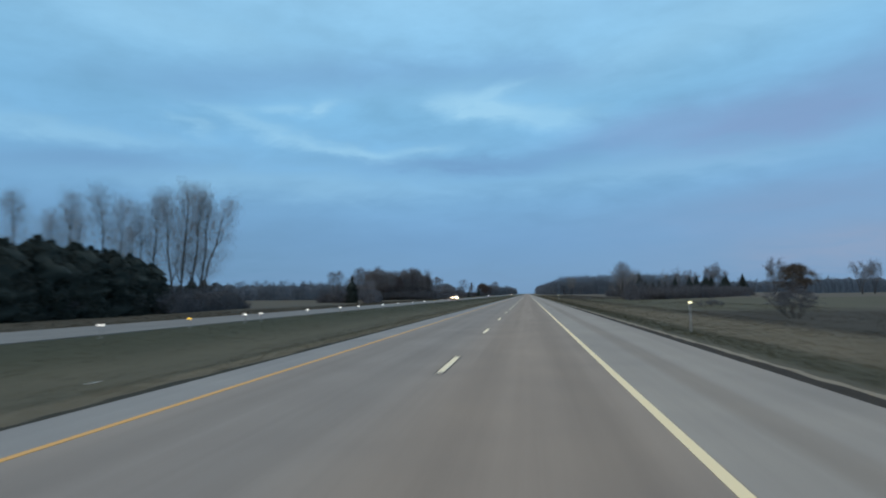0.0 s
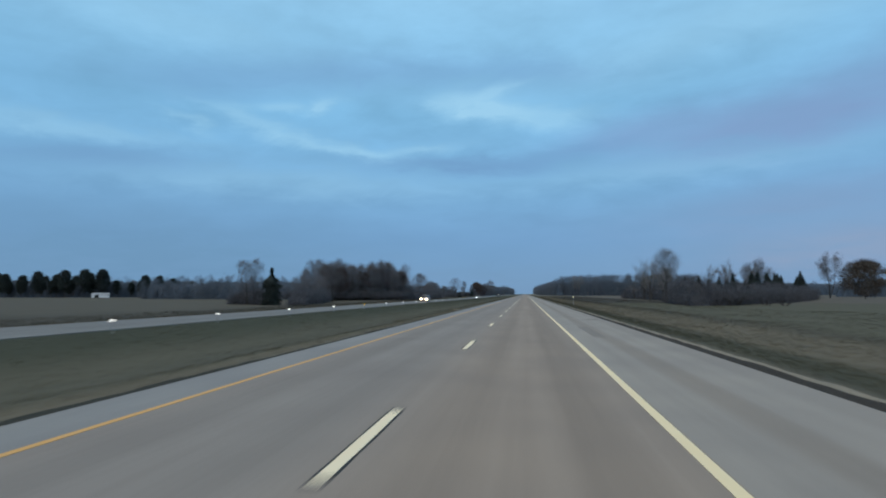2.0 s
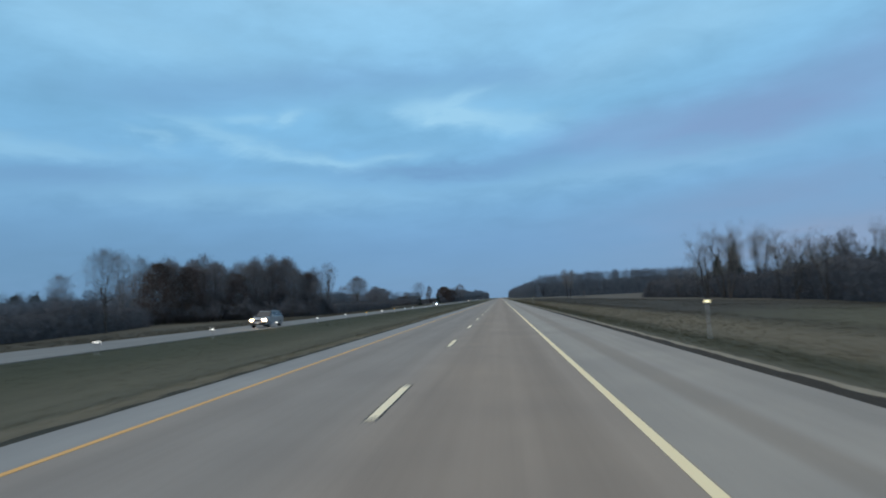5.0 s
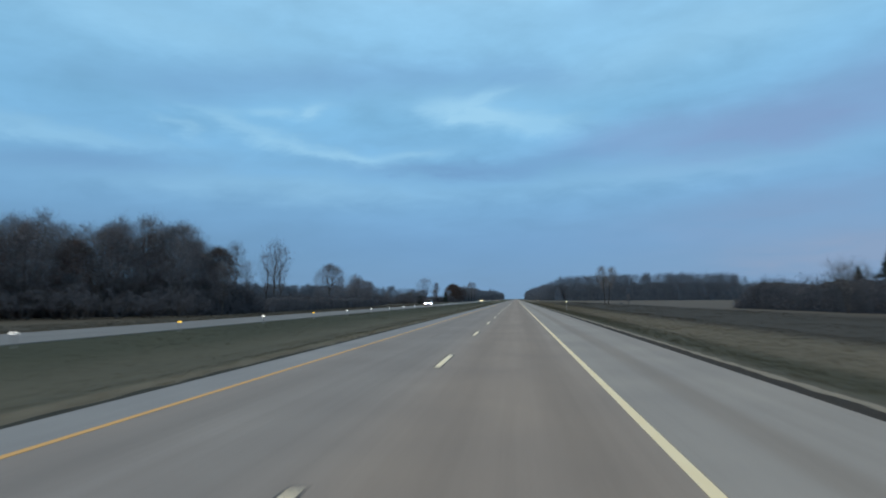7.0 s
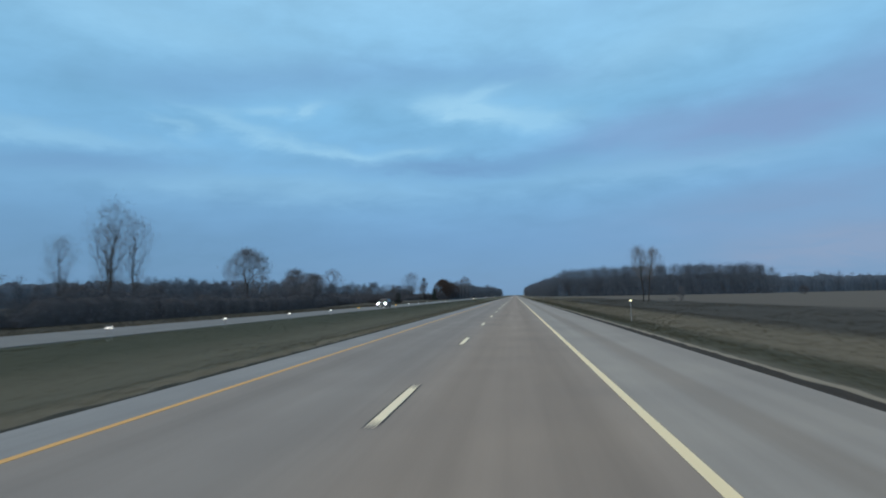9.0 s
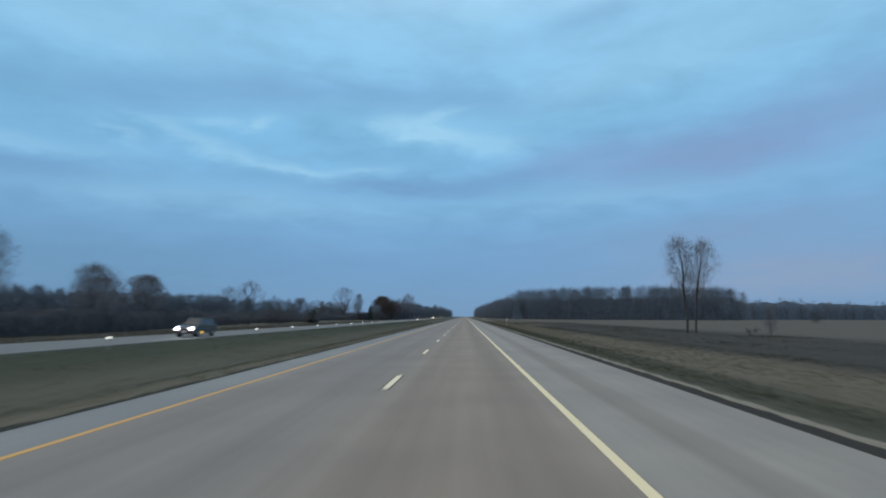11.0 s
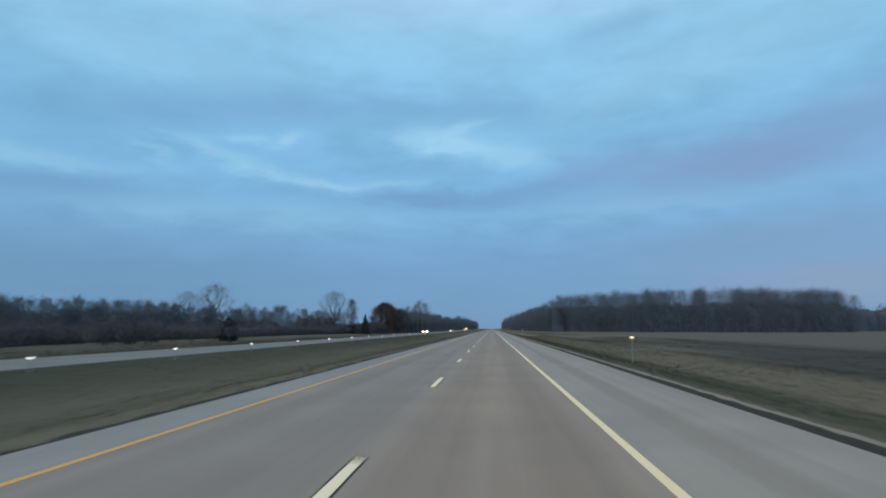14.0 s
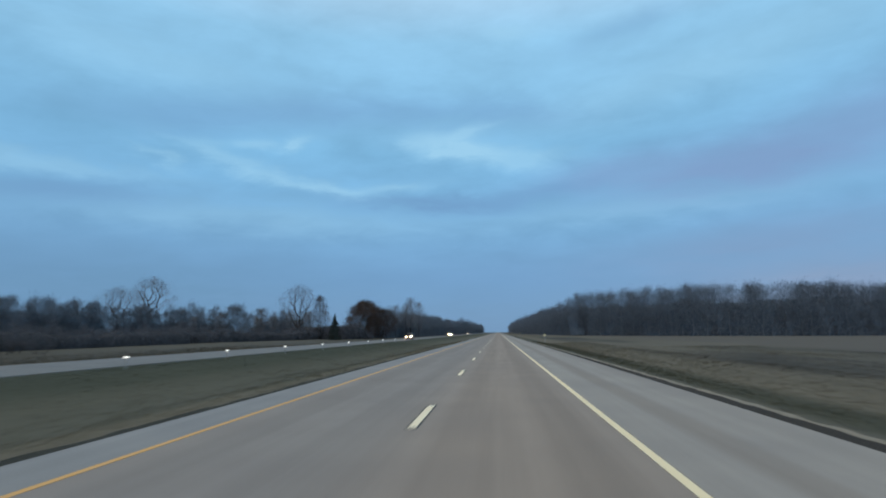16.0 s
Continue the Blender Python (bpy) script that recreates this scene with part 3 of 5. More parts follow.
def join(*pieces):
    vs, ts, o = [], [], 0
    for v, t in pieces:
        vs.append(v); ts.append(t + o); o += len(v)
    return np.concatenate(vs), np.concatenate(ts)


# a plan row: pieces in the run, side branches, their length share, angle off the parent, upward pull, taper
UPRIGHT = [(7, 11, 0.40, 26, 0.06, 0.22), (4, 5, 0.46, 28, 0.10, 0.28), (2, 3, 0.55, 32, 0.05, 0.3), (1, 0, 0, 0, 0.04, 0.3)]


# crown envelopes: foot of the crown, half width, where the stem ends, pull towards short paths, points
ENVELOPES = {"dome": (0.40, 0.29, 0.60, 0.58, 620), "oval": (0.40, 0.175, 0.86, 0.68, 520), "forest": (0.26, 0.25, 0.84, 0.66, 440), "bushy": (0.07, 0.46, 0.22, 0.3, 600), "globe": (0.22, 0.40, 0.42, 0.55, 760), "vase": (0.28, 0.17, 0.80, 0.74, 460), "fan": (0.15, 0.19, 0.80, 0.74, 480), "broad": (0.26, 0.34, 0.44, 0.52, 520),
             "plume": (0.24, 0.105, 0.92, 0.72, 420), "far": (0.22, 0.27, 0.6, 0.4, 130)}


def grow(kind, seed, lean=0.0):
    """A tree about 1 high grown through its crown envelope: every twig point joins the nearest limb by the shortest way to the foot."""
    g = np.random.default_rng(seed)
    foot, wide, stem_top, pull, count = ENVELOPES[kind]
    steps = 9
    zs = np.linspace(-0.03, stem_top, steps)
    sway = np.cumsum(g.normal(0, 0.006, (steps, 2)), axis=0)
    nodes = [np.array((sway[i, 0] + lean * max(0, z) ** 1.5, sway[i, 1], z)) for i, z in enumerate(zs)]
    parent = [-1] + list(range(steps - 1))
    path = [0.0] + [float(z - zs[0]) for z in zs[1:]]
    u, a, q = g.uniform(0.0, 1.0, count) ** 0.8, g.uniform(0, 6.283, count), np.sqrt(g.uniform(0.02, 1, count))
    if kind in ("dome", "broad", "globe", "bushy"):
        shape = np.sqrt(np.maximum(0.0, 1 - (2 * u - 1) ** 2)) ** 0.9
    elif kind == "oval":
        shape = np.sqrt(np.maximum(0.0, 1 - (2 * u ** 1.25 - 1) ** 2))
    elif kind in ("vase", "fan"):
        shape = np.minimum(1.0, 0.18 + 1.15 * u) * np.sqrt(np.maximum(0.0, 1 - u ** 7))
    else:
        shape = np.minimum(1.0, 0.35 + 1.8 * u) * np.sqrt(np.maximum(0.0, 1 - u ** 2.6))
    lump = np.array([0.86 + 0.40 * noise.noise((math.cos(t) * 1.3, math.sin(t) * 1.3, 2.2 * h + seed)) for t, h in zip(a, u)])
    r = wide * shape * q * lump
    z = foot + (1 - foot) * u
    P = np.stack([r * np.cos(a) + lean * z ** 1.5, r * np.sin(a), z], 1)
    P = P[np.argsort(np.linalg.norm(P - (0, 0, foot * 0.9), axis=1))]
    N = np.zeros((steps + count, 3))
    N[:steps] = nodes
    L = np.zeros(steps + count)
    L[:steps] = path
    par = np.full(steps + count, -1)
    par[:steps] = parent
    for k, p in enumerate(P):
        n = steps + k
        d = np.linalg.norm(N[:n] - p, axis=1)
        cost = d + pull * L[:n] + np.where(N[:n, 2] > p[2] + 0.02, 0.3, 0.0) + np.where(N[:n, 2] < foot * 0.6, 5.0, 0.0)
        j = int(np.argmin(cost))
        N[n], par[n], L[n] = p, j, L[j] + d[j]
    load = np.ones(len(N))
    for n in range(len(N) - 1, 0, -1):
        if par[n] >= 0:
            load[par[n]] += load[n]
    thick_foot = {"plume": 0.0085, "dome": 0.017, "globe": 0.024, "broad": 0.027, "oval": 0.0125}.get(kind, 0.012)
    rad = thick_foot * (load / load[0]) ** (0.58 if kind in ("globe", "dome", "oval") else 0.52)
    leaf = load < 1.5
    stem, crown = [], []
    for n in range(1, len(N)):
        j = par[n]
        big = load[n] > 0.035 * load[0] or n < steps
        (stem if big else crown).append((Vector(N[j]), Vector(N[n]), min(rad[j], rad[n] * 1.5), rad[n], 0 if big else 2))
    return stem, crown, [Vector(p) for p in N[leaf]]


def shape_of(kind, seed, lean=0.0):
    """A tree about 1 high: (stem pieces, crown pieces, tips)."""
    if kind in ENVELOPES:
        return grow(kind, seed, lean)
    rng = random.Random(seed)
    segs, tips = [], []
    up = Vector((rng.uniform(-.05, .05), rng.uniform(-.05, .05), 1)).normalized()
    if kind == "upright":
        for k in range(3):
            d = (up + Vector((rng.uniform(-.20, .20), rng.uniform(-.20, .20), 0))).normalized()
            limb(segs, tips, rng, Vector((rng.uniform(-.02, .02), rng.uniform(-.02, .02), -0.03)), d, rng.uniform(0.72, 0.88), 0.011, 0, UPRIGHT)
    elif kind == "shrub":
        for k in range(5):
            a = rng.uniform(0, 6.28)
            d = (Vector((math.cos(a), math.sin(a), 0)) * rng.uniform(.15, .8) + Vector((0, 0, 1))).normalized()
            limb(segs, tips, rng, Vector((math.cos(a) * .06, math.sin(a) * .06, -0.04)), d, rng.uniform(.5, .85), 0.020, 0,
                 [(3, 5, 0.55, 40, 0.04, 0.3), (2, 4, 0.5, 45, 0.02, 0.3), (1, 0, 0, 0, 0, 0.3)])
    top = max(t.z for t in tips)
    k = 1.0 / top
    segs = [(a * k, b * k, ra * k, rb * k, lv) for a, b, ra, rb, lv in segs]
    return [s for s in segs if s[4] <= 1], [s for s in segs if s[4] > 1], [t * k for t in tips]


def thick(segs, least):
    return [(a, b, max(ra, least), max(rb, least * 0.6), lv) for a, b, ra, rb, lv in segs]


def tree(kind, seed, height, label, leaves=None, count=0, size=0.3, spread=0.35, twig=0.014, wide=1.0, name="tree", fuzz=0, fuzz_size=0.6, fuzz_width=0.012, twigs=None, lean=0.0):
    """One standing tree: an Empty at its foot with trunk and crown."""
    stem, crown, tips = shape_of(kind, seed, lean)
    s = lambda sg: [(Vector((a.x * wide, a.y * wide, a.z)) * height, Vector((b.x * wide, b.y * wide, b.z)) * height, ra * height, rb * height, lv) for a, b, ra, rb, lv in sg]
    root = tagged(new(name), label, "shrub" if name == "shrub" else "tree")
    array_object("trunk", *tubes(thick(s(stem), twig * 1.6), 3 if kind == "shrub" else 5), M_BARK, root)
    pts = [(t.x * wide * height, t.y * wide * height, t.z * height) for t in tips]
    arms = tubes(thick(s(crown), twig), 3)
    if fuzz:
        arms = join(arms, sprays(pts, (0.034 if kind in ENVELOPES else 0.022) * height, fuzz_size, fuzz_width, fuzz, seed, 0.7, (0, 0, ENVELOPES[kind][0] * 0.8 * height) if kind in ENVELOPES else None))
    array_object("crown", *arms, twigs or M_TWIG, root)
    if leaves:
        array_object("foliage", *flecks(pts, spread, size, count, seed), leaves, root)
    return root


def conifer_reach(u, full):
    """Share of the full half width at height share u: cone, rounded mass, or stout with a thin leader."""
    if full == "mass":
        return (1 - u ** 4.5) ** 0.7
    if full == "stout":
        return (0.86 - 0.08 * u) * (1 if u < 0.66 else max(0.0, 1 - (u - 0.66) / 0.17) * 0.82 + 0.18 * (1 - u) / 0.34)
    return (1 - u ** 2.2) ** 0.6 if full else 1 - u


def spruce_arrays(height, width, seed, tiers=30, ring=18, full=False):
    g = np.random.default_rng(seed)
    twigs = []
    for i in range(tiers):
        u = i / (tiers - 1)
        z = height * (0.04 + 0.94 * u)
        reach = width * 0.5 * conifer_reach(u, full) * g.uniform(0.78, 1.15) + 0.10
        for k in range(max(6, int(ring * (1 - 0.5 * u)))):
            a = g.uniform(0, 6.283)
            r = reach * g.uniform(0.7, 1.15)
            f = g.uniform(0.35, 1.0, 16)
            twigs.append(np.stack([np.cos(a) * r * f, np.sin(a) * r * f, z - 0.26 * r * f * f + g.normal(0, 0.05, 16)], 1))
    twigs = np.concatenate(twigs)
    vs, ts = sprays(twigs, 0.06 * width / 4, 0.075 * height ** 0.75, 0.012 * height ** 0.8, len(twigs) * (2 if full else 1), seed, 0.1 if not full else 0.5)
    foot = vs[0::3].copy()
    slim = np.clip(0.30 + 2.2 * (1 - foot[:, 2] / height), 0.30, 1.0)[:, None] if not full else np.ones((len(foot), 1))
    for k in (1, 2):
        vs[k::3] = foot + (vs[k::3] - foot) * slim
    rings, sides = 16, 14
    cv = []
    for i in range(rings):
        u = 0.02 + 0.90 * i / (rings - 1)
        w = width * 0.5 * (0.78 if full else 0.6) * conifer_reach(u, full)
        for k in range(sides):
            a = 6.283 * k / sides
            w_ = w * (0.80 + 0.55 * noise.noise((math.cos(a) * 1.6, math.sin(a) * 1.6, 7 * u + seed))) * g.uniform(0.75, 1.2)
            cv.append((w_ * math.cos(a), w_ * math.sin(a), height * u + g.normal(0, 0.012 * height)))
    ct = []
    for i in range(rings - 1):
        for k in range(sides):
            p, q = i * sides + k, i * sides + (k + 1) % sides
            ct += [(p, q, q + sides), (p, q + sides, p + sides)]
    cv, ct = np.array(cv), np.array(ct)
    return join((vs, ts), (cv, ct))


def spruce(height, width, seed, label, full=False):
    root = tagged(new("spruce"), label, "conifer")
    array_object("trunk", *tubes([(Vector((0, 0, -0.3)), Vector((0, 0, height * 0.55)), height * .018, height * .010, 0),
                                  (Vector((0, 0, height * 0.55)), Vector((0, 0, height * 0.99)), height * .010, 0.01, 0)], 6), M_BARK, root)
    array_object("needles", *spruce_arrays(height, width, seed, full=full), M_NEEDLE, root)
    return root


def set_at(ob, x, y, turn=0.0, scale=1.0, z=None):
    ob.matrix_basis = pose(x, y, ground_z(x) if z is None else z, 0, 0, turn) @ Matrix.Diagonal((scale, scale, scale, 1))
    return ob


def copy_at(ob, x, y, turn, scale, z=None):
    return copy_thing(ob, pose(x, y, ground_z(x) if z is None else z, 0, 0, turn) @ Matrix.Diagonal((scale, scale, scale, 1)) @ Matrix.Diagonal((*[1 / s for s in ob.scale], 1)))


# -- left of the oncoming carriageway, going along the road --
R = random.Random(11)
poplars = [tree("plume", 300 + i, 22.0, "tall bare poplar with a narrow feathery crown, behind dark conifers", wide=w_, twig=0.011, fuzz=4000, fuzz_size=1.35, fuzz_width=0.011, twigs=M_PALETWIG, lean=l_)
           for i, (w_, l_) in enumerate(((1.2, 0.06), (1.4, 0.12), (1.6, 0.26)))]
for ob, (x, y, s) in zip(poplars, ((-59.0, 90.2, 1.02), (-59.6, 93.2, 1.05), (-59, 97.6, 1.0))):
    set_at(ob, x, y, 90, s)["group"] = "poplars by the field"
for k, x, y, turn, s in ((0, -59, 58.5, 260, 0.68), (1, -60, 62, 100, 0.62), (0, -59, 65.0, 90, 0.74), (1, -60.5, 67.6, 110, 0.66), (1, -59, 74.0, 265, 0.81), (0, -60, 75.8, 95, 0.79), (0, -59.5, 83.0, 90, 0.86), (1, -60.5, 84.0, 265, 0.78),
                         (1, -60, 90.6, 268, 0.93), (1, -58.8, 95.0, 100, 0.98), (0, -61, 79.6, 100, 0.62)):
    copy_at(poplars[k], x, y, turn, s)
# dense dark conifers below them
cedar = set_at(spruce(9.6, 9.0, 5, "dense dark green conifer in a shelter row", "mass"), -54, 56, 10)
cedar["group"] = "conifer shelter row"
for x, y, s in ((-54, 62, 0.95), (-53.5, 67.5, 0.9), (-55, 72.5, 0.9), (-54.5, 76.5, 0.78), (-53, 50.5, 0.9), (-54, 44, 0.8), (-57, 59, 1.0), (-57.5, 65, 1.0), (-57, 70, 0.95), (-54, 38, 0.75), (-58, 48, 0.9), (-55, 53, 0.93), (-55, 59, 0.97), (-54.5, 64.5, 0.94), (-55.5, 69.5, 0.92), (-55.5, 74.6, 0.84), (-56, 78.2, 0.66)):
    copy_at(cedar, x, y, R.uniform(0, 360), s)
shrub = set_at(tree("shrub", 21, 4.4, "bare brown thicket shrub on the field edge", M_SCRUB, 300, 0.20, 0.45, 0.010, 1.4, "shrub", fuzz=1300, fuzz_size=0.55, fuzz_width=0.024, twigs=M_SCRUB), -53.5, 82, 0)
shrub["group"] = "field-edge shrubs"
for x, y, s in ((-55, 86, 0.9), (-57, 91, 1.0), (-54, 66, 0.8), (-52.5, 58, 0.8), (-56, 97, 0.75), (-54, 90, 0.7), (-52, 74, 0.9), (-52.5, 78, 0.9), (-53, 70, 0.8)):
    copy_at(shrub, x, y, R.uniform(0, 360), s)

set_at(spruce(8.2, 4.5, 9, "single dark spruce standing at the field edge", "stout"), -53.9, 172.2, 0)
set_at(tree("dome", 32, 11.4, "bare rounded tree rising out of field-edge brush", wide=1.05, twig=0.012, fuzz=3200, fuzz_size=0.60, fuzz_width=0.014), -54.1, 212, 0)
low_tree = set_at(tree("vase", 34, 6.8, "low bare tree above field-edge brush", wide=1.5, twig=0.010, fuzz=1800, fuzz_size=0.5, fuzz_width=0.012), -53.1, 187, 0)
copy_at(low_tree, -55.4, 189, 120, 0.85)
copy_at(low_tree, -57, 207, 200, 1.15)
for seed_, x, y, tall_, lean_ in ((31, -60.6, 174.0, 9.6, -0.16), (39, -59.6, 175.5, 10.0, 0.03)):
    set_at(tree("fan", seed_, tall_, "bare fan-shaped tree beside the single spruce", wide=1.3, twig=0.012, fuzz=2700, fuzz_size=0.60, fuzz_width=0.014, lean=lean_), x, y, 90)["group"] = "fan-shaped trees"
fan = set_at(tree("vase", 40, 12.8, "bare fan-shaped tree at the end of the wood", wide=1.25, twig=0.013, fuzz=1900, fuzz_size=0.75, fuzz_width=0.014), -64.7, 230, 0)
fan["group"] = "fan-shaped trees"
for x, y, turn, s in ((-62.5, 227, 200, 0.6), (-75, 262, 300, 1.08), (-72, 265, 10, 1.1), (-79, 268, 77, 1.1), (-68, 258, 50, 1.05)):
    copy_at(fan, x, y, turn, s)

set_at(tree("globe", 41, 13.2, "large round bare tree with a few russet leaves", M_RUSSET, 1500, 0.20, 0.45, 0.016, 1.0, fuzz=11000, fuzz_size=0.70, fuzz_width=0.014), -57.7, 367.2, 15)
for x, y, s in ((-55.5, 364.5, 0.75), (-57.0, 369.0, 0.85), (-59.5, 366.0, 0.8), (-54.5, 370.5, 0.7)):
    copy_at(shrub, x, y, R.uniform(0, 360), s)
bare_f = set_at(tree("broad", 44, 19.0, "tall spreading bare tree over low scrub", wide=1.2, twig=0.022, fuzz=3000, fuzz_size=1.10, fuzz_width=0.017), -72, 642, 60)
set_at(tree("bushy", 52, 14.0, "broad dark tree with dense russet-brown leaves", M_RUSSET, 26000, 0.42, 0.8, 0.02, 1.15), -51.0, 658, 0)
set_at(tree("bushy", 53, 11.5, "dense russet-brown bush beside a larger tree", M_RUSSET, 7000, 0.40, 0.7, 0.02, 1.2), -45.5, 666, 0)
copy_at(bare_f, -131, 642, 190, 1.2)
copy_at(bare_f, -143, 640, 70, 1.0)
set_at(spruce(8.6, 5.8, 12, "dark spruce beside a russet tree"), -52.4, 622, 0)
set_at(tree("forest", 96, 15.0, "slim tree with withered russet leaves", M_RUSSET, 2600, 0.35, 0.6, 0.02, 0.85), -61.5, 634, 0)
set_at(spruce(4.4, 4.0, 13, "low stout dark juniper at the field edge", "mass"), -49.6, 491, 0)
for x, y, s in ((-51.5, 488, 0.72), (-53, 484, 0.62), (-54, 480, 0.75), (-55.5, 476.5, 0.78), (-53, 494, 0.7), (-57, 473, 0.7), (-55, 500, 0.8), (-58, 505, 0.75), (-52, 465, 1.0), (-53.5, 462, 0.95), (-51, 468, 0.8), (-54, 467, 1.05), (-55.5, 463.5, 0.9)):
    copy_at(shrub, x, y, R.uniform(0, 360), s)
clump = set_at(tree("vase", 61, 16.6, "group of tall thin bare trees", wide=1.5, twig=0.013, fuzz=1700, fuzz_size=0.80, fuzz_width=0.014), -56.7, 323, 0)
copy_at(clump, -62.6, 320, 140, 0.70)
copy_at(clump, -60.2, 326, 250, 0.84)
copy_at(clump, -58.4, 330, 60, 0.92)

forest = [set_at(tree("forest", 70 + i, 13.2, lab, lf, n_ // 2, 0.18, 0.50, 0.014, 1.10, fuzz=1900, fuzz_size=0.90, fuzz_width=0.018), -70 + 4 * i, 266 + i, 0) for i, (lab, lf, n_) in enumerate((
    ("bare woodland tree with thin grey branches", None, 0), ("woodland tree with withered brown leaves", M_DULL, 500),
    ("woodland tree with dark russet leaves", M_RUSSET, 700), ("bare forked woodland tree", None, 0)))]
for ob in forest:
    ob["group"] = "woodland by the median"
for row, (shift, tall) in enumerate(((6.0, 0.98), (12.0, 1.03), (19.0, 1.06))):
    for k in range(10):
        u = k / 9
        x = -78 + 32 * u - 0.3 * shift + R.uniform(-1.5, 1.5)
        y = 250 + 24 * u ** 2 + shift + R.uniform(-2, 2)
        copy_at(forest[R.randrange(4)], x, y, R.uniform(0, 360), tall * R.uniform(0.72, 1.14) * (0.85 if u > 0.9 else 1))
leafy = [tree("forest", 110 + i, 12.6, lab, lf, 4400, 0.24, 0.60, 0.016, w_, fuzz=2500, fuzz_size=0.6, fuzz_width=0.016) for i, (lab, lf, w_) in enumerate((
    ("rounded woodland tree full of withered dark brown leaves", M_DARKLEAF, 1.25), ("rounded woodland tree with dark russet leaves", M_RUSSET, 1.15)))]
for ob, (x, y) in zip(leafy, ((-63.0, 259.0), (-68.6, 249.0))):
    set_at(ob, x, y)["group"] = "leafy trees of the wood"
round_leafy = tree("bushy", 118, 12.4, "dense round woodland tree with dark russet leaves", M_RUSSET, 9000, 0.28, 0.5, 0.016, 0.75, fuzz=2000, fuzz_size=0.6, fuzz_width=0.016)
set_at(round_leafy, -69.4, 247.4)["group"] = "leafy trees of the wood"
for x, y, s in ((-66.2, 253.0, 0.95), (-50.0, 284.6, 0.9), (-60.4, 264.5, 0.85)):
    copy_at(round_leafy, x, y, R.uniform(0, 360), s)
for k, x, y, s in ((0, -58.3, 267.6, 1.03), (1, -55.2, 273.2, 0.98), (0, -53.4, 277.2, 1.12), (1, -49.6, 284.0, 0.97), (0, -50.8, 281.0, 0.88), (0, -60.8, 263.4, 0.9), (1, -65.4, 255.0, 0.9), (0, -56.9, 270.2, 0.98), (0, -51.8, 279.4, 1.0), (1, -62.0, 266.0, 1.0), (0, -59.4, 272.0, 1.05), (1, -56.5, 279.0, 1.05), (0, -53.6, 284.0, 1.0), (0, -66.5, 261.0, 1.02), (1, -71.0, 255.0, 0.95)):
    copy_at(leafy[k], x, y, R.uniform(0, 360), s * R.uniform(0.86, 1.1))
for k in range(24):
    u = k / 23
    copy_at(shrub, -88 + 43 * u + R.uniform(-1, 1), 244 + 26 * u ** 2 + R.uniform(-2, 3), R.uniform(0, 360), R.uniform(0.75, 1.1))
# low scrub from the wood to the far trees
for k in range(16):
    copy_at(shrub, -47 - R.uniform(0, 14), 292 + 14.0 * k + R.uniform(-3, 3), R.uniform(0, 360), R.uniform(0.6, 1.0))
for x, y, seed_, tall_ in ((-54.3, 385.5, 46, 9.6), (-57, 391, 47, 8.2), (-53.9, 399, 48, 8.8), (-58, 405, 49, 9.4)):
    set_at(tree("globe" if seed_ % 2 else "dome", seed_, tall_, "bare fuzzy tree standing over roadside brush", M_SCRUB, 1800, 0.22, 0.5, 0.012, 1.25, fuzz=4600, fuzz_size=0.60, fuzz_width=0.014), x, y)["group"] = "trees over the roadside brush"
for x, y, s in ((-48, 379, 0.5), (-52, 384, 0.45), (-95, 455, 0.55), (-66, 400, 0.5)):
    copy_at(forest[R.randrange(4)], x, y, R.uniform(0, 360), s)
for x, y, s in ((-62, 625, 0.7), (-84, 648, 0.75), (-92, 650, 0.65), (-104, 645, 0.7), (-66, 655, 0.8), (-112, 640, 0.6), (-80, 655, 0.8)):
    copy_at(forest[R.randrange(4)], x, y, R.uniform(0, 360), s)
for k in range(22):
    copy_at(shrub, -66 - R.uniform(0, 60), 470 + 8.2 * k + R.uniform(-3, 3), R.uniform(0, 360), R.uniform(0.7, 1.2))
for x, y, s in ((-38.0, 692, 1.30), (-41.0, 701, 1.18), (-36.5, 708, 1.22), (-44.0, 688, 1.05)):
    copy_at(forest[3 if s > 1.2 else 0], x, y, R.uniform(0, 360), s)
set_at(tree("forest", 95, 11.0, "slim tree with ochre leaves still on it", M_OCHRE, 900, 0.4, 0.5, 0.024, 1.1), -84, 636, 0)

# -- right of the road --
set_at(tree("dome", 33, 10.6, "round bare tree above a brown thicket", wide=1.0, twig=0.011, fuzz=7500, fuzz_size=0.50, fuzz_width=0.010), 30.4, 175, 0)
for x, y, seed_, tall_, lean_ in ((29.9, 375.0, 35, 11.7, -0.08), (31.2, 375.7, 36, 11.4, 0.10)):
    set_at(tree("oval", seed_, tall_, "one of two tall bare trees standing together in the field", wide=1.0, twig=0.012, fuzz=4600, fuzz_size=0.60, fuzz_width=0.008, twigs=M_PALETWIG, lean=lean_), x, y)["group"] = "pair of bare trees"
set_at(tree("bushy", 64, 3.1, "upright brown bush standing alone in the field", M_TWIG, 160, 0.10, 0.25, 0.006, 0.55, "shrub", fuzz=1500, fuzz_size=0.35, fuzz_width=0.007, twigs=M_TWIG), 35.4, 366.3)
set_at(tree("bushy", 65, 3.6, "low dense bush in front of a far wood", M_SCRUB, 1500, 0.2, 0.4, 0.010, 1.4, "shrub", fuzz=1600, fuzz_size=0.5, fuzz_width=0.02, twigs=M_SCRUB), 124, 503)
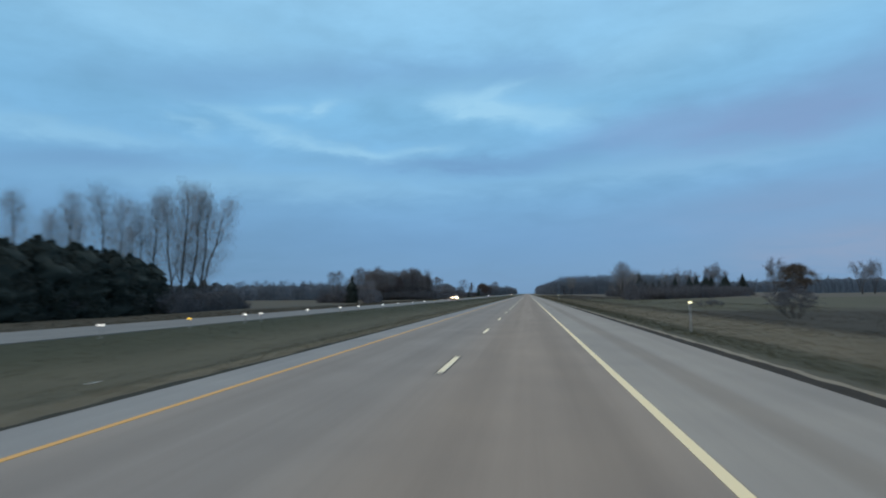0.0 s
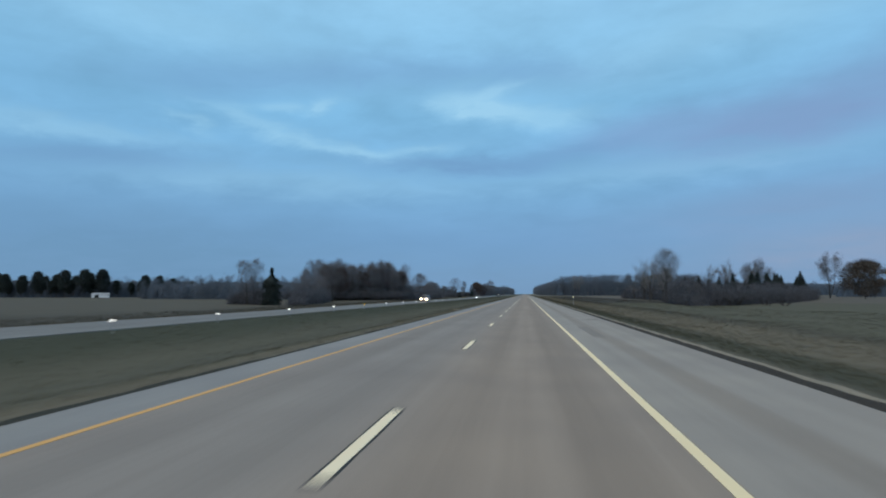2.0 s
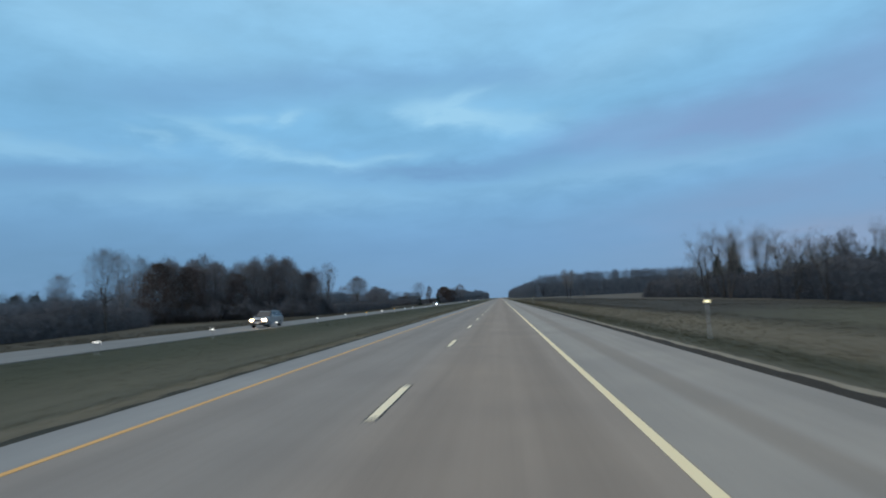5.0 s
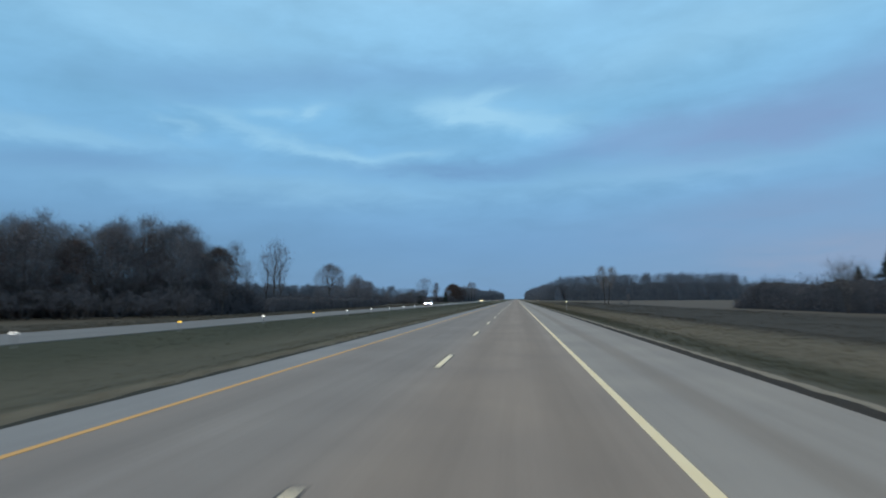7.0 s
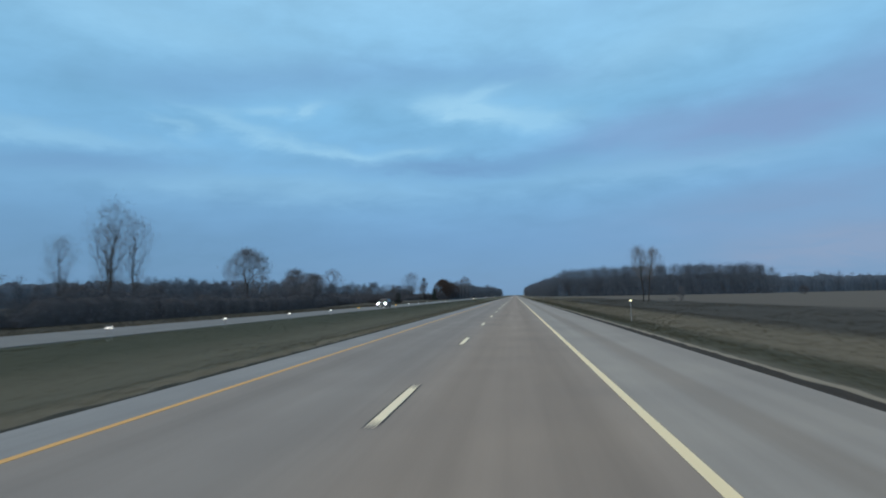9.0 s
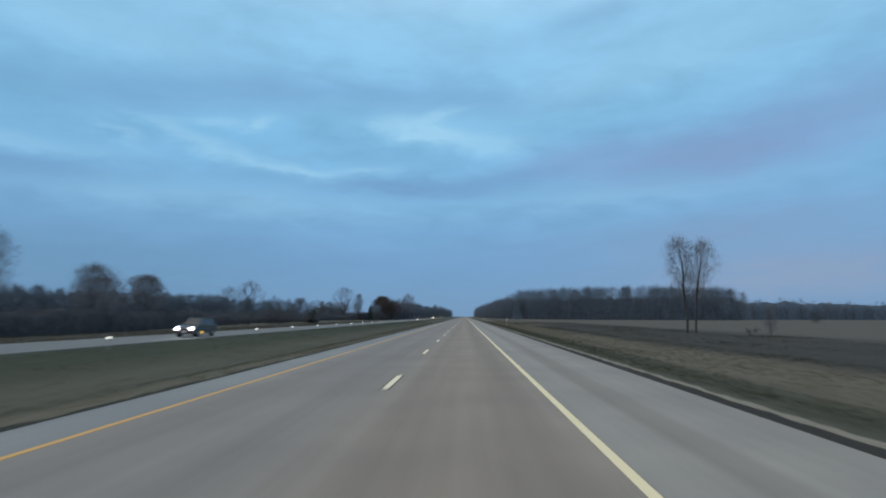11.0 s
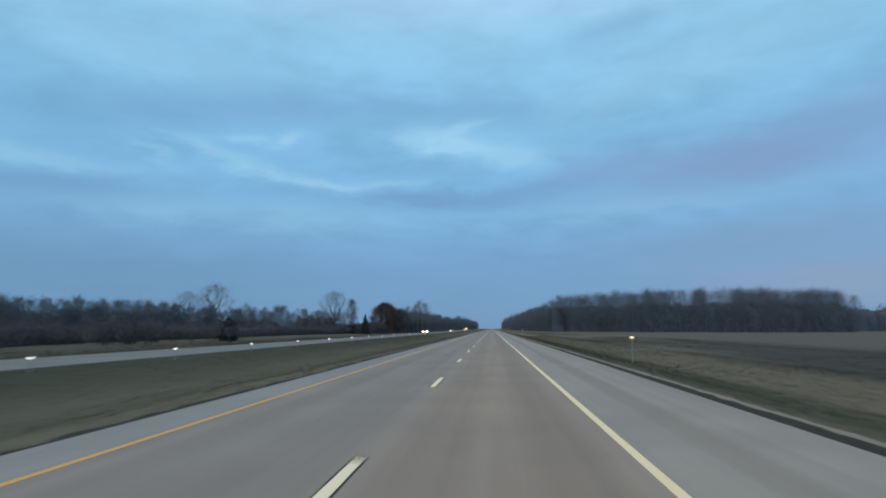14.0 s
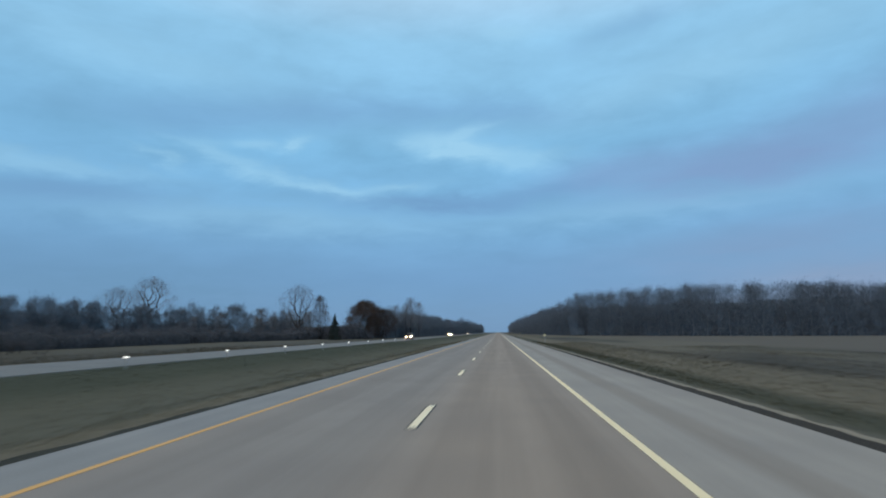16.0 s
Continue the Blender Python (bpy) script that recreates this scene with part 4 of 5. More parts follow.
for x, y, s in ((33.6, 367, 0.22), (21.4, 44.6, 0.62), (24.4, 53.0, 0.6), (23.9, 75.6, 0.2), (25.0, 75.4, 0.22), (26.1, 75.3, 0.2), (28.2, 84, 0.22), (27.4, 83.6, 0.2)):
    copy_at(shrub, x, y, R.uniform(0, 360), s)
set_at(tree("bushy", 36, 13.4, "broad tree with dull brown leaves in the field", M_OCHRE, 24000, 0.45, 0.8, 0.03, 1.4), 125.7, 281, 0)
lone = set_at(tree("upright", 37, 19.5, "tall bare tree far out in the field", wide=1.0, twig=0.018, fuzz=4000, fuzz_size=1.00, fuzz_width=0.030), 129.5, 313, 0)
for x, y, s in ((95, 300, 0.85), (101, 306, 0.75), (148, 270, 0.75), (155, 274, 0.8), (100, 320, 0.75), (90, 318, 0.72)):
    copy_at(lone, x, y, R.uniform(0, 360), s)
fir = set_at(spruce(10.0, 8.2, 15, "narrow dark spruce in a brown thicket"), 98, 268, 0)
fir["group"] = "spruces in the thicket"
for x, y, s in ((97, 286, 1.0), (94, 276, 0.8), (88, 262, 0.9), (84, 250, 0.8), (80, 262, 0.9), (76, 240, 0.85), (103, 282, 0.85), (58, 205, 0.75), (63, 214, 0.8), (52, 200, 0.7), (70, 226, 0.8),
                (55, 279, 1.0), (52, 262, 1.1), (57, 291, 0.7), (54, 268, 0.85), (35.0, 176, 0.50), (38.2, 180, 0.56), (40.6, 181, 0.52), (42.0, 179, 0.55), (44.2, 181, 0.50), (46.5, 182, 0.50), (48.4, 183, 0.48), (37.0, 186, 0.58)):
    copy_at(fir, x, y, R.uniform(0, 360), s)
slim = set_at(tree("upright", 38, 13.0, "slim bare tree growing out of the thicket", wide=1.0, twig=0.008, fuzz=1800, fuzz_size=0.60, fuzz_width=0.008, twigs=M_PALETWIG), 40, 235, 0)
slim["group"] = "slim trees of the thicket"
for x, y, s in ((41, 240, 1.05), (40.5, 246, 0.95), (42, 252, 0.75), (43, 258, 0.65), (41, 265, 0.55), (45, 243, 1.0), (44, 232, 0.95), (46, 270, 0.55), (42, 228, 0.9), (48, 255, 0.9), (40, 218, 0.72), (38, 210, 0.66),
                (47, 278, 0.6), (36, 200, 0.6), (52, 215, 0.8), (58, 222, 0.9)):
    copy_at(slim, x, y, R.uniform(0, 360), s)
for k in range(40):
    u = R.random()
    y = 138 + 172 * u
    x = 28 + 15 * min(1, max(0, (y - 165) / 60)) + abs(R.gauss(0, 9)) + R.uniform(0, 4)
    copy_at(shrub, x, y, R.uniform(0, 360), R.uniform(0.7, 1.1))
for k in range(16):
    u = k / 15
    copy_at(shrub, 34 + 66 * u + R.uniform(-1, 2), 158 + 112 * u + R.uniform(-2, 4), R.uniform(0, 360), R.uniform(0.7, 1.0))


# -- far woods: nobody could count them --
BITS = [shape_of("far", 200 + i) for i in range(5)]


def interior(line, back, height, seed, wave=0.0):
    """The closed, uneven mass of stems and brush inside a wood: a lumpy ridge along the line."""
    vs, ts, cols = [], [], 7
    pts = []
    for (xa, ya), (xb, yb) in zip(line, line[1:]):
        run = math.hypot(xb - xa, yb - ya)
        step = max(1.6, height * 0.11)
        nx, ny = -(yb - ya) / run, (xb - xa) / run
        if ny < 0:
            nx, ny = -nx, -ny
        for k in range(int(run / step) + 1):
            u = k * step / run
            pts.append((xa + (xb - xa) * u, ya + (yb - ya) * u, nx, ny))
    for i, (x, y, nx, ny) in enumerate(pts):
        low = -0.6 if x < 0 else -0.25
        end = min(1.0, 0.02 + 0.98 * min(i, len(pts) - 1 - i) / 3)
        h = height * end * (0.92 + 0.12 * noise.noise((x * 0.13, y * 0.13, seed)) + 0.16 * noise.noise((x * 0.6, y * 0.6, seed + 5)) + wave * noise.noise((x * 0.06, y * 0.06, seed + 9)))
        for c_, (d, z) in enumerate(((0.0, -0.05), (0.0, 0.35), (0.05, 0.72), (0.25, 0.98), (0.6, 1.0), (1.0, 0.7), (1.0, -0.05))):
            j_ = 0.07 * height
            q = noise.noise((x * 0.5 + 7 * c_, y * 0.5, seed + 2.5 * c_))
            o = d * back + q * j_ * (1.2 if c_ else 0.5)
            vs.append((x + nx * o, y + ny * o, low + z * h + (q * j_ * 0.6 if c_ in (2, 3, 4) else 0)))
    for i in range(len(pts) - 1):
        for c_ in range(cols - 1):
            a = i * cols + c_
            ts += [(a, a + cols, a + 1), (a + 1, a + cols, a + cols + 1)]
    return np.array(vs), np.array(ts)


def wood(name, line, depth, spacing, height, label, seed, leafy=220, fleck=0.9, core=0.62, near=0, near_count=0, solid=False, low=0.84, band=0.72):
    """A far wood along a line of corners: a closed inside, trees several deep, ragged twigs at its top and edge."""
    rng, g = random.Random(seed), np.random.default_rng(seed)
    wood_parts, leaf_parts = [], []
    for (xa, ya), (xb, yb) in zip(line, line[1:]):
        run = math.hypot(xb - xa, yb - ya)
        nx, ny = -(yb - ya) / run, (xb - xa) / run
        if ny < 0:
            nx, ny = -nx, -ny
        for row in range(depth):
            for k in range(max(1, int(run / spacing))):
                u = (k + rng.random()) / max(1, int(run / spacing))
                off = row * spacing * 0.7 + rng.uniform(-0.3, 0.3) * spacing - (0.5 if row == 0 else 0)
                x, y = xa + (xb - xa) * u + nx * off, ya + (yb - ya) * u + ny * off
                h = height * rng.uniform(low, 1.05) * (0.9 if row == 0 else 1)
                stem, crown, tips = BITS[rng.randrange(5)]
                a = rng.uniform(0, 6.28)
                ca, sa = math.cos(a), math.sin(a)
                base = np.array((x, y, ground_z(x)))
                turn = np.array(((ca, sa, 0), (-sa, ca, 0), (0, 0, 1)))
                v, t = tubes(thick((stem + crown[::2] if row == 0 else stem[4:]), 0.0011 * max(1.0, 14 / height)), 3)
                wood_parts.append((v @ turn * h + base, t))
                m_ = 60
                ang, rad, lev = g.uniform(0, 6.283, m_), 0.26 * np.sqrt(g.uniform(0, 1, m_)), g.uniform(0.0, band, m_)
                body = np.stack([rad * np.cos(ang), rad * np.sin(ang), lev], 1)
                tp = np.array([tuple(q) for q in tips])
                tp = np.concatenate([tp, body] if row == 0 else [tp])
                many = leafy if row == 0 else leafy // 2
                v, t = sprays(tp, 0.055, 1.7 * fleck / h, 0.05 * fleck / h, many, rng.randrange(10 ** 6), 0.7, (0, 0, 0.1))
                leaf_parts.append((v @ turn * h + base, t))
    shell, faces = interior(line, max(3.0, depth * spacing * 0.55), height * core * (0.85 if near and not solid else 1), seed % 50, 0.3 if near and not solid else 0.0)
    if near:
        near = near * 0.75
        mids = shell[faces].mean(axis=1)[g.integers(0, len(faces), len(faces) * 3)]
        mids[:, 2] = mids[:, 2] * np.where(g.random(len(mids)) < 0.55, g.uniform(0.9, 1.06, len(mids)), g.uniform(0.15, 0.95, len(mids)))
        leaf_parts.append(sprays(mids, 0.45, near, near * 0.05, int(near_count * 2.2), seed, 1.0))
    root = tagged(new(name), label, "woodland", kind="stuff")
    tagged(array_object("branches", *join(*wood_parts), M_SCRUB if near and not solid else M_HAZETWIG, root), kind="stuff")
    tagged(array_object("thicket", *join(*leaf_parts), M_SCRUB if near and not solid else M_HAZETHICKET, root), kind="stuff")
    tagged(array_object("inside", shell, faces, M_BRUSH if near and not solid else M_HAZEINSIDE, root), kind="stuff")
    return root


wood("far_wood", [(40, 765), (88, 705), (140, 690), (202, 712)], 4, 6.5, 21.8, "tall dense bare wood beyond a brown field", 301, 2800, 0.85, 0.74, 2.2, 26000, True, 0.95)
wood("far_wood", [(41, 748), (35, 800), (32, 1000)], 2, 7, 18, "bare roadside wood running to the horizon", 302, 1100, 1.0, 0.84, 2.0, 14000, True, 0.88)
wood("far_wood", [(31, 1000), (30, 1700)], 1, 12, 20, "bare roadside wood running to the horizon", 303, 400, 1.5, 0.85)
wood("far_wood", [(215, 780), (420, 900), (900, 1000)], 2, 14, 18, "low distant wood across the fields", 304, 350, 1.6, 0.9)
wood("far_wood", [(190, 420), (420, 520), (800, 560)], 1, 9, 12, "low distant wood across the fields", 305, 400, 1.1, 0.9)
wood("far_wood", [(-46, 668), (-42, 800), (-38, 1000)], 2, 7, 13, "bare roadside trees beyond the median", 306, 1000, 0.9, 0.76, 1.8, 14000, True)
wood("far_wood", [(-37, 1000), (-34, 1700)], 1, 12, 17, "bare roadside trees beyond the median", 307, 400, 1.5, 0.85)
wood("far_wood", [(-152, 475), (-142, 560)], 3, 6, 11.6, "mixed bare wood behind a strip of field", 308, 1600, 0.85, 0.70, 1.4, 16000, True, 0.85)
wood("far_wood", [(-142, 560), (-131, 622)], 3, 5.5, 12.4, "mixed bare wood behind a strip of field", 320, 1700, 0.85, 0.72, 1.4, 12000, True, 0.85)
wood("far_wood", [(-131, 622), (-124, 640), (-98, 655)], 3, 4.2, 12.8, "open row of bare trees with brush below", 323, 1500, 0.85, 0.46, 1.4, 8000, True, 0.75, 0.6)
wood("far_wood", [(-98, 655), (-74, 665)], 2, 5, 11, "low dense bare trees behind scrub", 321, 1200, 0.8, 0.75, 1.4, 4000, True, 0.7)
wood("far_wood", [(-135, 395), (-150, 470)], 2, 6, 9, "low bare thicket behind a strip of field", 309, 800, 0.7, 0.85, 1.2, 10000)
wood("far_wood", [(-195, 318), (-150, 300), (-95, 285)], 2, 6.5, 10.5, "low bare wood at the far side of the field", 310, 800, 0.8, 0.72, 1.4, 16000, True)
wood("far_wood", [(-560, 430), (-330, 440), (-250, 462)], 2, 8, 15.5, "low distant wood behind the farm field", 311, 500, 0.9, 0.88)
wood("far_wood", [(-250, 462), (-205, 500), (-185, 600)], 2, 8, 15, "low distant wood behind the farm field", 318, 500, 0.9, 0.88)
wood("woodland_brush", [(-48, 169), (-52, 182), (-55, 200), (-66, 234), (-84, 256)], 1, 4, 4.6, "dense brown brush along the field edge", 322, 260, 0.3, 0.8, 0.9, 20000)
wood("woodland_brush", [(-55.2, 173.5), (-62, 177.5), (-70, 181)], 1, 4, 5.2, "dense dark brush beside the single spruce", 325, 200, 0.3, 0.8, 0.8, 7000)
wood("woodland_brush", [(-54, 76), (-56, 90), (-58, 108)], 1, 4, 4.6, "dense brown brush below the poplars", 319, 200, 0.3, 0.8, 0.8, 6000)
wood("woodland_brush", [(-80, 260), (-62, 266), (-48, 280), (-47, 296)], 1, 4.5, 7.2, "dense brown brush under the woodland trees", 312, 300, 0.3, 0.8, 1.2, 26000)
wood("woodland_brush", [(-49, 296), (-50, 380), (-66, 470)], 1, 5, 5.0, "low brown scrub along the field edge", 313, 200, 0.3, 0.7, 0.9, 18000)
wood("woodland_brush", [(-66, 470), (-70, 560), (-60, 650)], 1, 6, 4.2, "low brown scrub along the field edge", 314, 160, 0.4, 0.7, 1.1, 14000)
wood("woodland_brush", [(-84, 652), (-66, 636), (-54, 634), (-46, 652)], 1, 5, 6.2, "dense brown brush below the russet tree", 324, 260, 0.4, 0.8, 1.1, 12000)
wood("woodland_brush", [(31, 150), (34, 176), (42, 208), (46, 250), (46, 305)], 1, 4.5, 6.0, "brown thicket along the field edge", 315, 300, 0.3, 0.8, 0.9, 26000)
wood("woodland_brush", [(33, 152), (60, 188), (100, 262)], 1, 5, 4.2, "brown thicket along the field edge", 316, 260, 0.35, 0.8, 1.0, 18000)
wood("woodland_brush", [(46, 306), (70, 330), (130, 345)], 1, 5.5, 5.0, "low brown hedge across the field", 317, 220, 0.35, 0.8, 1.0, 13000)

# farm beyond the left field
pine = set_at(tree("forest", 17, 20.0, "tall dark pine with a ragged crown beside a white shed", M_NEEDLE, 5600, 0.95, 0.9, 0.04, 0.95), -325, 428, 0)
pine["group"] = "farm pines"
for x, y, s in ((-312, 430, 1.0), (-338, 424, 0.97), (-350, 430, 0.82), (-362, 425, 0.93), (-378, 428, 0.8), (-331, 440, 0.9), (-356, 436, 0.85), (-318, 438, 0.95), (-284, 440, 0.8), (-275, 444, 0.78), (-262, 446, 0.58),
                (-390, 425, 0.85), (-402, 430, 0.9), (-344, 441, 0.8), (-370, 440, 0.8), (-268, 450, 0.7), (-324, 434, 0.7), (-341, 432, 0.62), (-353, 428, 0.6), (-366, 432, 0.66), (-384, 432, 0.65),
                (-396, 434, 0.6), (-308, 440, 0.62), (-300, 446, 0.55), (-292, 446, 0.6), (-280, 446, 0.55), (-272, 448, 0.52), (-264, 452, 0.5), (-256, 456, 0.55), (-248, 460, 0.5), (-412, 430, 0.8), (-408, 436, 0.6)):
    copy_at(pine, x, y, R.uniform(0, 360), s)


def farm_shed(x, y, turn):
    root = tagged(new("farm_shed"), "long low white farm shed with a grey roof", "shed")
    part("wall", box((13, 7, 3.0), (0, 0, 1.45), 0.05), M_SHED, root)
    bm = bmesh.new()
    vs = [bm.verts.new(c_) for c_ in ((-6.9, -3.9, 2.85), (6.9, -3.9, 2.85), (6.9, 3.9, 2.85), (-6.9, 3.9, 2.85), (-6.9, 0, 4.4), (6.9, 0, 4.4))]
    for f in ((0, 1, 5, 4), (2, 3, 4, 5), (1, 2, 5), (3, 0, 4), (3, 2, 1, 0)):
        bm.faces.new([vs[i] for i in f])
    part("roof", bm, M_SHEDROOF, root, "grey sheet-metal roof")
    part("door", box((3.2, 0.08, 2.5), (-2.5, -3.55, 1.25), 0.02), M_DARKGAP, root, "dark sliding door")
    set_at(root, x, y, turn, 0.8)


farm_shed(-301, 416, 30)


# small things beside the road
def litter(x, y, seed):
    """A crumpled sheet lying in the grass."""
    rng = random.Random(seed)
    bm = bmesh.new()
    n = 5
    grid = [[bm.verts.new((0.07 * (i - 2) + rng.uniform(-.02, .02), 0.06 * (j - 2) + rng.uniform(-.02, .02), 0.10 + rng.uniform(0, .07))) for j in range(n)] for i in range(n)]
    for i in range(n - 1):
        for j in range(n - 1):
            bm.faces.new((grid[i][j], grid[i + 1][j], grid[i + 1][j + 1], grid[i][j + 1]))
    bmesh.ops.solidify(bm, geom=bm.faces[:], thickness=0.006)
    root = tagged(new("litter"), "crumpled white sheet lying in the median grass", "litter")
    part("sheet", bm, M_SHED, root)
    set_at(root, x, y, 25, 0.6)


litter(-10.6, 14.6, 5)
apron = tagged(new("drain_apron"), "small pale concrete drain apron beside the inner shoulder", "drain apron")
part("slab", box((0.42, 1.5, 0.10), (0, 0, 0.02), 0.02), M_PALE, apron)
part("lip", box((0.10, 1.5, 0.08), (-0.24, 0, 0.04), 0.02), M_PALE, apron)
apron.location = (-5.95, 119.4, -0.10)


# ---- marker posts ----
def marker_post(height, sheet, label, group, turn):
    root = tagged(new("marker_post"), label, "marker post", group)
    bm = bmesh.new()
    prof = [(-0.032, 0.0), (-0.02, 0.018), (0.02, 0.018), (0.032, 0.0), (0.032, -0.006), (0.02, 0.011), (-0.02, 0.011), (-0.032, -0.006)]
    lo, hi = [bm.verts.new((x, y, -0.4)) for x, y in prof], [bm.verts.new((x, y, height)) for x, y in prof]
    for i in range(8):
        j = (i + 1) % 8
        bm.faces.new((lo[i], lo[j], hi[j], hi[i]))
    bm.faces.new(hi)
    part("post", bm, M_STEEL, root)
    part("reflector", box((0.20, 0.014, 0.14), (0, -0.035, height - 0.09), 0.006, turn=pose(0, 0, 0, -12, 0, turn)), sheet, root, "reflective plate")
    return root


post_r = set_at(marker_post(1.72, M_REFLECT_WARM, "weathered steel roadside marker post with a yellowish reflector", "roadside marker posts", -16), 11.0, 33.3)
for k in range(1, 9):
    copy_at(post_r, 10.75, 32.8 + 130.0 * k, 0, 1.0)
post_l = set_at(marker_post(0.78, M_REFLECT, "short median marker post with a pale reflector", "median marker posts", 5), -20.0, 40.9)
post_a = set_at(marker_post(0.78, M_AMBER, "short median marker post with an amber reflector", "median marker posts", 5), -20.0, 33.6)
for y in (18.5, 26.0, 43.5, 53.4, 63.2, 70.3, 82.8):
    copy_at(post_l, -20.0, y, 0, 1.0)
for k in range(40):
    copy_at(post_a if k in (3, 11, 13, 19, 21) else post_l, -20.0, 93.1 + 12.21 * k, 0, 1.0)



# ---- oncoming cars, standing in their lanes ----
M_TYRE = plain("black_tyre", (0.015, 0.015, 0.015), (0.03, 0.03, 0.03), 20, 0.9)
M_RIM = plain("alloy_rim", (0.45, 0.45, 0.46), (0.55, 0.55, 0.56), 20, 0.3, 0.9, 0.5)
M_GLASS = plain("dark_car_glass", (0.01, 0.012, 0.014), (0.018, 0.02, 0.022), 3, 0.05, 0, 0.8)
M_TRIM = plain("black_plastic_trim", (0.02, 0.02, 0.02), (0.035, 0.035, 0.035), 10, 0.6)
M_CHROME = plain("chrome_trim", (0.6, 0.6, 0.6), (0.7, 0.7, 0.7), 10, 0.15, 1.0, 0.5)
M_TAIL = plain("red_lamp_plastic", (0.30, 0.01, 0.01), (0.38, 0.02, 0.015), 10, 0.2, 0, 0.6)
M_PLATE = plain("pale_number_plate", (0.6, 0.6, 0.6), (0.7, 0.7, 0.7), 10, 0.4)


def lamp_material(name, colour, power):
    m, N, L, b = shader(name, 0.2)
    b.inputs["Base Color"].default_value = (0.8, 0.8, 0.8, 1)
    b.inputs["Emission Color"].default_value = (*colour, 1)
    b.inputs["Emission Strength"].default_value = power
    return m


M_LAMP_WARM, M_LAMP_COOL = lamp_material("warm_headlamp", (1.0, 0.66, 0.32), 320), lamp_material("cool_headlamp", (0.92, 0.97, 1.0), 200)


def car(paint, lamps, label, tall=1.72):
    """A sport utility car facing along -y, built about its centre on the road."""
    root = tagged(new("car"), label, "car")
    side = [(-2.32, 0.42), (-2.34, 0.72), (-2.22, 0.98), (-1.05, 1.10), (-0.95, 1.12), (2.15, 1.14), (2.30, 1.05), (2.34, 0.62), (2.28, 0.40), (1.85, 0.30), (-1.9, 0.28)]
    bm = bmesh.new()
    rings = []
    for x, inset in ((-0.93, 0.10), (-0.90, 0.02), (0.0, 0.0), (0.90, 0.02), (0.93, 0.10)):
        rings.append([bm.verts.new((x, y * (1 - inset * 0.25), z - inset * (0.5 if z > 0.9 else -0.3))) for y, z in side])
    for a, b in zip(rings, rings[1:]):
        for i in range(len(side)):
            j = (i + 1) % len(side)
            bm.faces.new((a[i], a[j], b[j], b[i]))
    bm.faces.new(rings[0]); bm.faces.new(list(reversed(rings[-1])))
    bmesh.ops.recalc_face_normals(bm, faces=bm.faces[:])
    part("body", bm, paint, root)
    bm = bmesh.new()
    low = [bm.verts.new(c_) for c_ in ((-0.86, -1.15, 1.08), (0.86, -1.15, 1.08), (0.86, 2.22, 1.10), (-0.86, 2.22, 1.10))]
    top = [bm.verts.new(c_) for c_ in ((-0.66, -0.32, tall), (0.66, -0.32, tall), (0.66, 1.85, tall - 0.03), (-0.66, 1.85, tall - 0.03))]
    for i in range(4):
        j = (i + 1) % 4
        bm.faces.new((low[i], low[j], top[j], top[i]))
    bm.faces.new(top); bm.faces.new(list(reversed(low)))
    bmesh.ops.bevel(bm, geom=bm.edges[:], offset=0.06, segments=2, affect="EDGES")
    part("cabin", bm, M_GLASS, root, "dark glazed cabin")
    part("roof", box((1.36, 2.25, 0.06), (0, 0.78, tall - 0.005), 0.025), paint, root)
    for s in (-1, 1):
        for y_, z_, y2, z2 in ((-1.12, 1.10, -0.30, tall - 0.02), (0.75, 1.10, 0.78, tall - 0.02), (2.18, 1.10, 1.84, tall - 0.03)):
            bm = bmesh.new()
            bm.faces.new([bm.verts.new((s * x, y, z)) for x, y, z in ((0.885, y_ - .05, z_), (0.885, y_ + .05, z_), (0.69, y2 + .05, z2), (0.69, y2 - .05, z2))])
            bmesh.ops.solidify(bm, geom=bm.faces[:], thickness=0.02)
            part("pillar", bm, paint, root)
        part("mirror", box((0.22, 0.12, 0.15), (s * 1.02, -0.85, 1.16), 0.03), paint, root)
        head = part("headlight", box((0.24, 0.10, 0.12), (s * 0.70, -2.33, 0.80), 0.045), lamps, root, "lit headlight")
        part("fog_lamp", drum(0.07, 0.05, (s * 0.70, -2.36, 0.48), "Y", 14), M_GLASS, root, "dark lower lamp")
        part("tail_light", box((0.20, 0.08, 0.32), (s * 0.80, 2.29, 0.92), 0.02), M_TAIL, root, "red tail light")
        for y in (-1.45, 1.42):
            wheel = part("wheel", drum(0.35, 0.24, (s * 0.83, y, 0.35), "X", 24, 0.03), M_TYRE, root, "black tyre")
            part("rim", drum(0.22, 0.03, (s * 0.95, y, 0.35), "X", 14), M_RIM, wheel, "alloy rim")
    part("grille", box((0.92, 0.05, 0.20), (0, -2.345, 0.78), 0.02), M_TRIM, root, "black grille")
    part("grille_bar", box((0.90, 0.03, 0.03), (0, -2.375, 0.80), 0.008), M_CHROME, root, "chrome bar")
    part("bumper", box((1.70, 0.16, 0.20), (0, -2.31, 0.46), 0.05), M_TRIM, root, "dark bumper")
    part("number_plate", box((0.32, 0.02, 0.15), (0, -2.40, 0.50), 0.004), M_PLATE, root)
    return root


